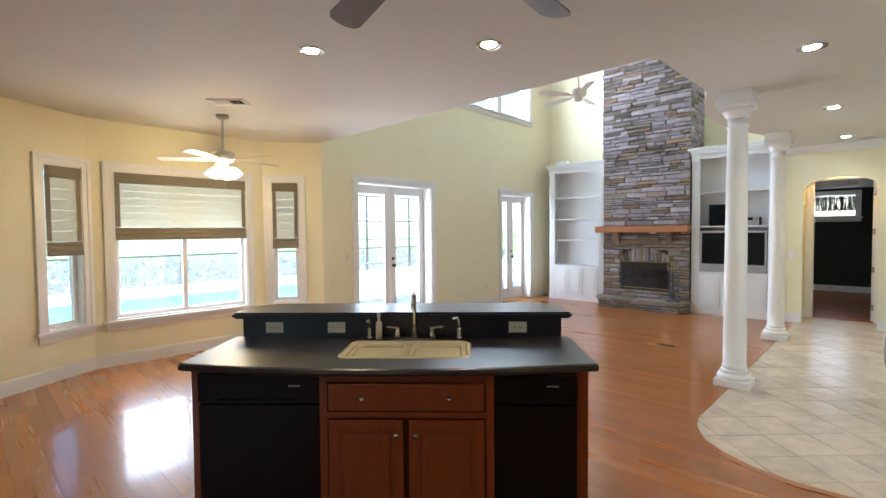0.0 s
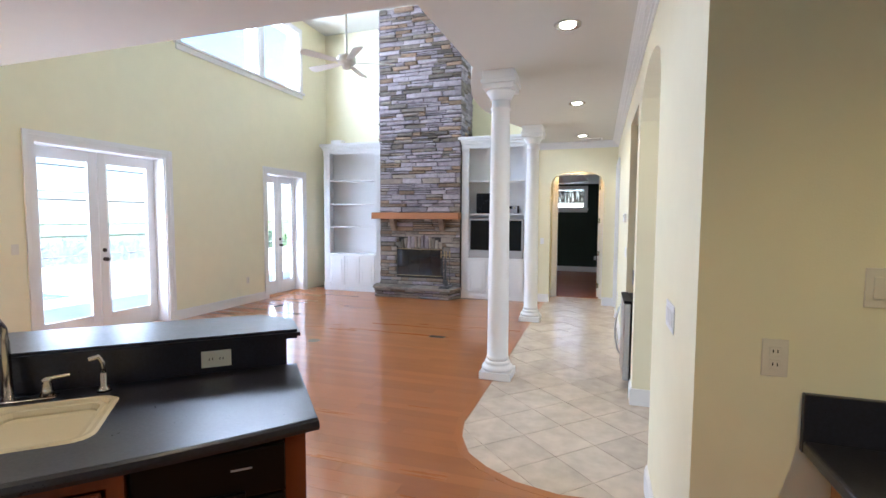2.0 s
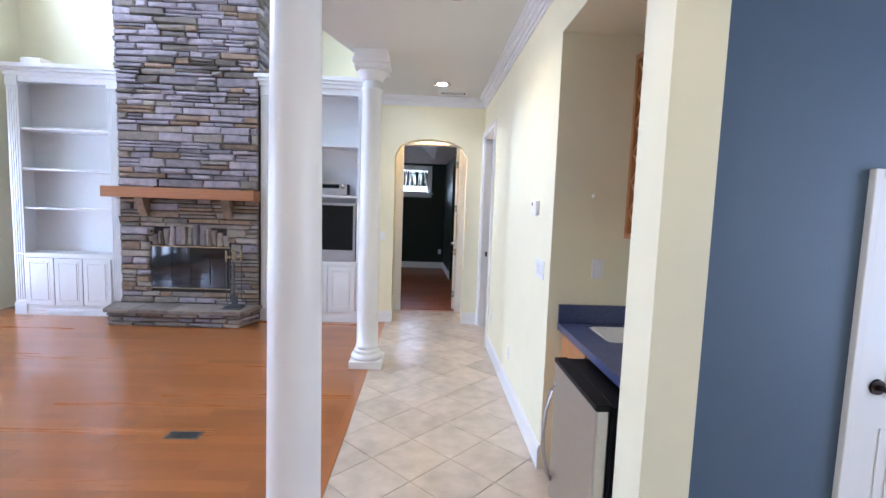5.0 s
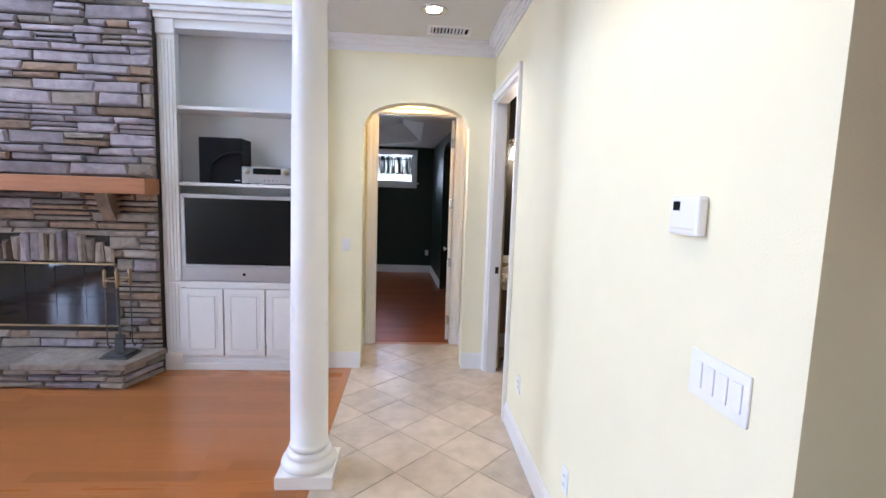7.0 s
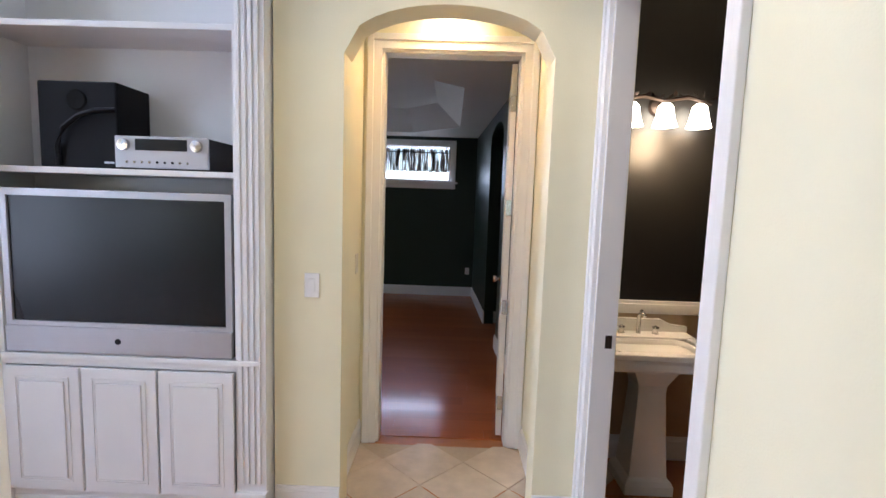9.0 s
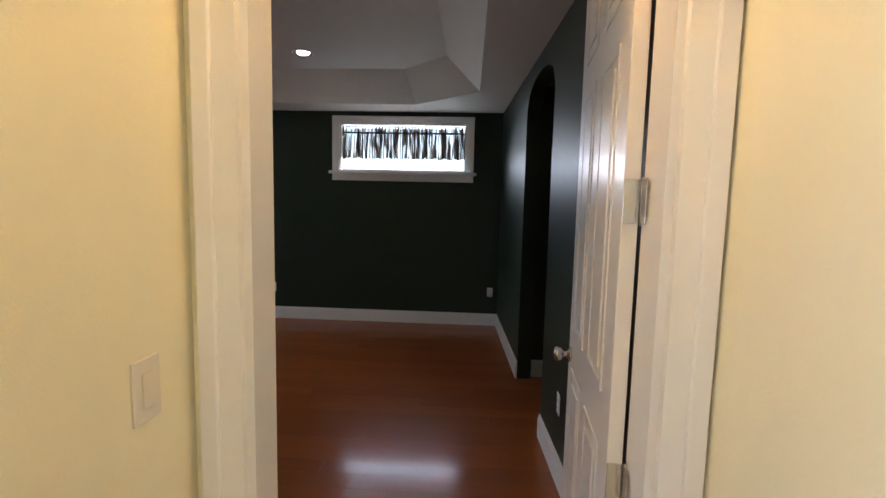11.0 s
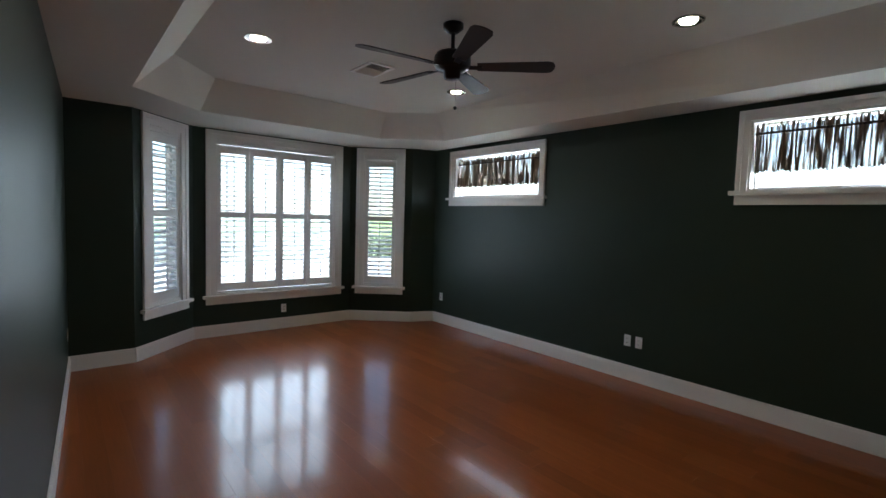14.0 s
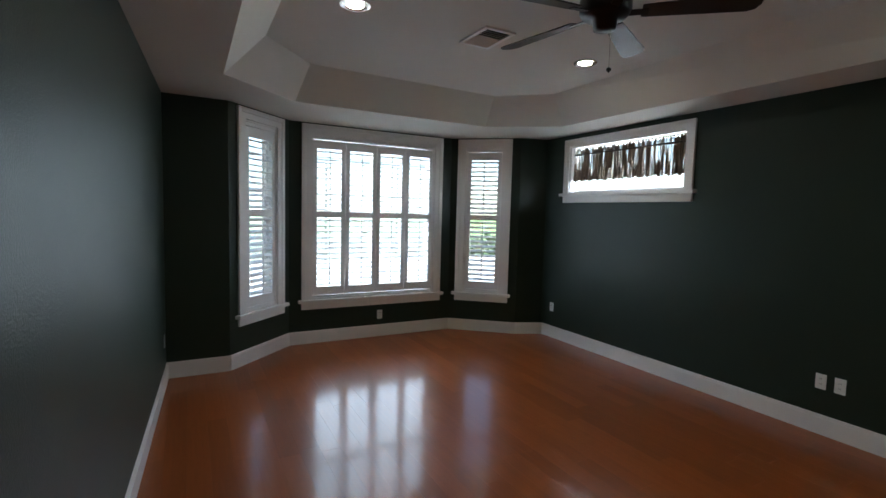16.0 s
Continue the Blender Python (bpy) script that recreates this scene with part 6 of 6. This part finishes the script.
# ---- outside: pool, screen cage, hedge, trees, neighbour's chairs ----
pool_w = thing("swimming_pool", "turquoise swimming pool set in the deck", "pool", kind="structure")
part("water", boxes((-14.2, -0.5, -0.10, -10.2, 7.5, -0.092)), M_POOL, pool_w)
part("coping", boxes((-14.5, -0.8, -0.10, -14.2, 7.8, -0.07), (-10.2, -0.8, -0.10, -9.9, 7.8, -0.07), (-14.2, -0.8, -0.10, -10.2, -0.5, -0.07), (-14.2, 7.5, -0.10, -10.2, 7.8, -0.07), bevel=0.01), M_DECK, pool_w)
cage = thing("pool_cage", "dark metal pool screen enclosure posts and rails", "pool cage")
for y in (-5, -2.5, 0, 2.5, 5, 7.5, 10, 12.5, 15, 17.5, 20):
    part("post", boxes((-16.6, y - 0.03, -0.10, -16.54, y + 0.03, 3.2)), M_IRON, cage)
for z in (0.9, 2.1, 3.2):
    part("rail", boxes((-16.6, -5, z - 0.025, -16.55, 20, z + 0.025)), M_IRON, cage)


# screen panels; their pale tone also puts glare haze over the hedge
for y in (-5, -2.5, 0, 2.5, 5, 7.5, 10, 12.5, 15, 17.5):
    part("screen_panel", boxes((-16.575, y + 0.03, -0.09, -16.571, y + 2.47, 3.17)), M_SCREENMESH, cage, "fine pale insect screen, also haze over the hedge")


def leaf_mass(name, label, category, n, where, size, seed, mat_leaf):
    """Many small leaves with gaps and an uneven outline."""
    r = random.Random(seed)
    vs, fs = [], []
    for _ in range(n):
        c = Vector(where(r))
        q = Euler((r.uniform(0, 6.3), r.uniform(0, 6.3), r.uniform(0, 6.3))).to_matrix()
        s = size * r.uniform(0.6, 1.3)
        base = len(vs)
        vs += [tuple(c + q @ Vector(p)) for p in ((-s, 0, 0), (0, -s * 0.45, 0.1 * s), (s, 0, 0), (0, s * 0.45, 0.1 * s))]
        fs.append((base, base + 1, base + 2, base + 3))
    me = bpy.data.meshes.new(name)
    me.from_pydata(vs, [], fs)
    me.materials.append(mat_leaf)
    return tagged(new(name, me), label, category, kind="stuff")


leaf_mass("hedge", "green leafy hedge behind the pool", "hedge", 9000,
          lambda r: (r.uniform(-18.6, -17.2), r.uniform(-10, 24), r.uniform(-0.15, 0.6) + 0.15 * math.sin(r.uniform(0, 40))), 0.13, 4, M_LEAF)

# ---- floor pieces: planks and tiles ----


def plank_row_parts(parent, x0, x1, y0, y1, keep, material, seed, near, width=0.1):
    """Floor boards along x with staggered ends; near ones are objects, the rest one mesh."""
    r = random.Random(seed)
    shared = {}
    vs, fs, count = [], [], 0
    y = y0
    while y < y1 - 0.01:
        w = min(width, y1 - y)
        x = x0 - r.uniform(0, 1.2)
        while x < x1:
            L = r.choice((0.6, 0.9, 1.2, 1.5))
            a, b = max(x, x0), min(x + L, x1)
            if b - a > 0.05:
                for p, q in keep(a, b, y, y + w):
                    if near(p, q, y) and count < 320:
                        key = (round(q - p, 3), round(w, 3))
                        if key not in shared:
                            bm = bmesh.new()
                            lx, ly, c = key[0] / 2 - 0.0003, key[1] / 2 - 0.00005, 0.0004
                            lo = [bm.verts.new(v) for v in ((-lx, -ly, -0.012), (lx, -ly, -0.012), (lx, ly, -0.012), (-lx, ly, -0.012))]
                            mid = [bm.verts.new((v.co.x, v.co.y, -c)) for v in lo]
                            hi = [bm.verts.new((v.co.x - math.copysign(c, v.co.x), v.co.y - math.copysign(c, v.co.y), 0)) for v in lo]
                            for s, t in ((lo, mid), (mid, hi)):
                                for i in range(4):
                                    bm.faces.new((s[i], s[(i + 1) % 4], t[(i + 1) % 4], t[i]))
                            bm.faces.new(hi)
                            me = bpy.data.meshes.new("plank")
                            bm.to_mesh(me), bm.free()
                            me.materials.append(material)
                            shared[key] = me
                        ob = new("plank", shared[key])
                        ob.parent = parent
                        ob.location = ((p + q) / 2, y + w / 2, 0)
                        count += 1
                    else:
                        base = len(vs)
                        g, c = 0.00005, 0.0004
                        vs += [(p + g, y + g, -0.012), (q - g, y + g, -0.012), (q - g, y + w - g, -0.012), (p + g, y + w - g, -0.012), (p + g + c, y + g + c, 0), (q - g - c, y + g + c, 0), (q - g - c, y + w - g - c, 0), (p + g + c, y + w - g - c, 0)]
                        fs += [(base, base + 1, base + 5, base + 4), (base + 1, base + 2, base + 6, base + 5), (base + 2, base + 3, base + 7, base + 6), (base + 3, base, base + 4, base + 7), (base + 4, base + 5, base + 6, base + 7)]
            x += L
        y += w
    if vs:
        me = bpy.data.meshes.new("planking")
        me.from_pydata(vs, [], fs)
        me.materials.append(material)
        ob = new("planking", me)
        ob.parent = parent
        tagged(ob, "stained floor planks", kind="stuff")


bs_ = []
for k, (px, py) in enumerate(TILE_EDGE):
    qx, qy = TILE_EDGE[min(k + 1, len(TILE_EDGE) - 1)]
    ox, oy = TILE_EDGE[max(k - 1, 0)]
    nrm = Vector((qy - oy, ox - qx)).normalized()
    bs_.append((px - 0.0 * nrm.x, py, px + 0.06 * nrm.x, py + 0.06 * nrm.y))
edging = bmesh.new()
ring = [[edging.verts.new((a, b, z)) for a, b, z in ((x0, y0, 0.0012), (x1, y1, 0.0012), (x1, y1, -0.011), (x0, y0, -0.011))] for x0, y0, x1, y1 in bs_]
for r0, r1 in zip(ring, ring[1:]):
    for i in range(4):
        edging.faces.new((r0[i], r0[(i + 1) % 4], r1[(i + 1) % 4], r1[i]))
tagged(part("floor_edging", edging, M_WOOD), "stained wooden edging that follows the tiles", "trim", kind="structure")


def edge_x(y):
    """Where the tiles begin, on the line y."""
    xs = [a[0] + (b[0] - a[0]) * (y - a[1]) / (b[1] - a[1]) for a, b in zip(TILE_EDGE, TILE_EDGE[1:]) if a[1] != b[1] and min(a[1], b[1]) <= y <= max(a[1], b[1])]
    return min(xs) if xs else 9.0


def living_keep(a, b, y0, y1):
    lim = min(edge_x(y0), edge_x(y1), edge_x((y0 + y1) / 2)) - 0.004
    if y1 > 10.0 and b > -1.1:
        lim = min(lim, -1.1)
    b = min(b, lim)
    return [(a, b)] if b - a > 0.04 else []


floor_main, floor_bed = bpy.data.objects["floor"], bpy.data.objects["floor_bedroom"]
plank_row_parts(floor_main, -7.2, 3.0, -2.0, 10.4, living_keep, M_WOOD, 21, lambda p, q, y: q > -4.6 and 3.2 < y < 9.4)
plank_row_parts(floor_bed, -7.1, 2.0, 10.545, 15.4, lambda a, b, y0, y1: [(a, b)], M_WOOD2, 22, lambda p, q, y: q > -6.9 and y < 15.2, 0.13)

# tiles laid on the diagonal and clipped at the curved edge
TS, grout = 0.345, 0.0045
tfloor = tagged(part("floor_tile_bed", prism([(-0.995, 10.44), *TILE_EDGE[1:], (1.6, 5.16), (0.3, 5.16), (0.3, 10.44)], -0.012, -0.003), M_GROUT), "brown grey grout bed of the hall tiles", "floor", kind="structure")
region = [(-0.995, 10.47), *TILE_EDGE[1:], (1.6, 5.16), (0.42, 5.16), (0.42, 10.47)]


def clip(poly, a, b):
    """The part of a convex polygon to the left of the line from a to b."""
    side = lambda p: (b[0] - a[0]) * (p[1] - a[1]) - (b[1] - a[1]) * (p[0] - a[0])
    out = []
    for p, q in zip(poly, poly[1:] + poly[:1]):
        sp, sq = side(p), side(q)
        if sp >= 0:
            out.append(p)
        if sp * sq < 0:
            t = sp / (sp - sq)
            out.append((p[0] + (q[0] - p[0]) * t, p[1] + (q[1] - p[1]) * t))
    return out


d = TS * math.sqrt(2) / 2
hr = d - grout * 0.7
whole = bmesh.new()
lo = [whole.verts.new(v) for v in ((0, -hr, -0.01), (hr, 0, -0.01), (0, hr, -0.01), (-hr, 0, -0.01))]
mid = [whole.verts.new((v.co.x, v.co.y, -0.0005)) for v in lo]
hi = [whole.verts.new((v.co.x * 0.985, v.co.y * 0.985, 0.001)) for v in lo]
for s, t in ((lo, mid), (mid, hi)):
    for i in range(4):
        whole.faces.new((s[i], s[(i + 1) % 4], t[(i + 1) % 4], t[i]))
whole.faces.new(hi)
tile_me = bpy.data.meshes.new("tile")
whole.to_mesh(tile_me), whole.free()
tile_me.materials.append(M_TILE)
for i in range(-1, 12):
    for j in range(0, 48):
        cx, cy = -0.54 + d * (i - 2), 10.26 - d * (j - 2)
        if (i + j) % 2:
            continue
        pts = [(cx, cy - hr), (cx + hr, cy), (cx, cy + hr), (cx - hr, cy)]
        if cy > 10.5 or cx > 1.5 or (cx > 0.5 and cy > 5.1):
            continue
        poly = clip(pts, (-0.995, 20.0), (-0.995, 0.0))
        poly = clip(poly, (5.0, 10.455), (-5.0, 10.455)) if poly else poly
        poly = [p for p in clip(poly, (-5.0, 20), (-5.0, -20))] if poly else poly
        if not poly:
            continue
        inside = all(p[1] >= 3.50 and p[0] >= edge_x(p[1]) - 1e-6 for p in poly) if min(p[1] for p in poly) < 4.7 else True
        if len(poly) == 4 and inside and poly == pts:
            ob = new("tile", tile_me)
            ob.parent = tfloor
            ob.location = (cx, cy, 0)
            continue
        if not inside:
            # walk the curved edge: keep what lies beyond each chord, where the edge is bowed outwards
            for a, b in zip(TILE_EDGE[1:-2], TILE_EDGE[2:-1]):
                poly = clip(poly, a, b) if poly else poly
        if len(poly) > 2:
            bm = prism(poly, -0.01, 0.001)
            part("tile", bm, M_TILE, tfloor)
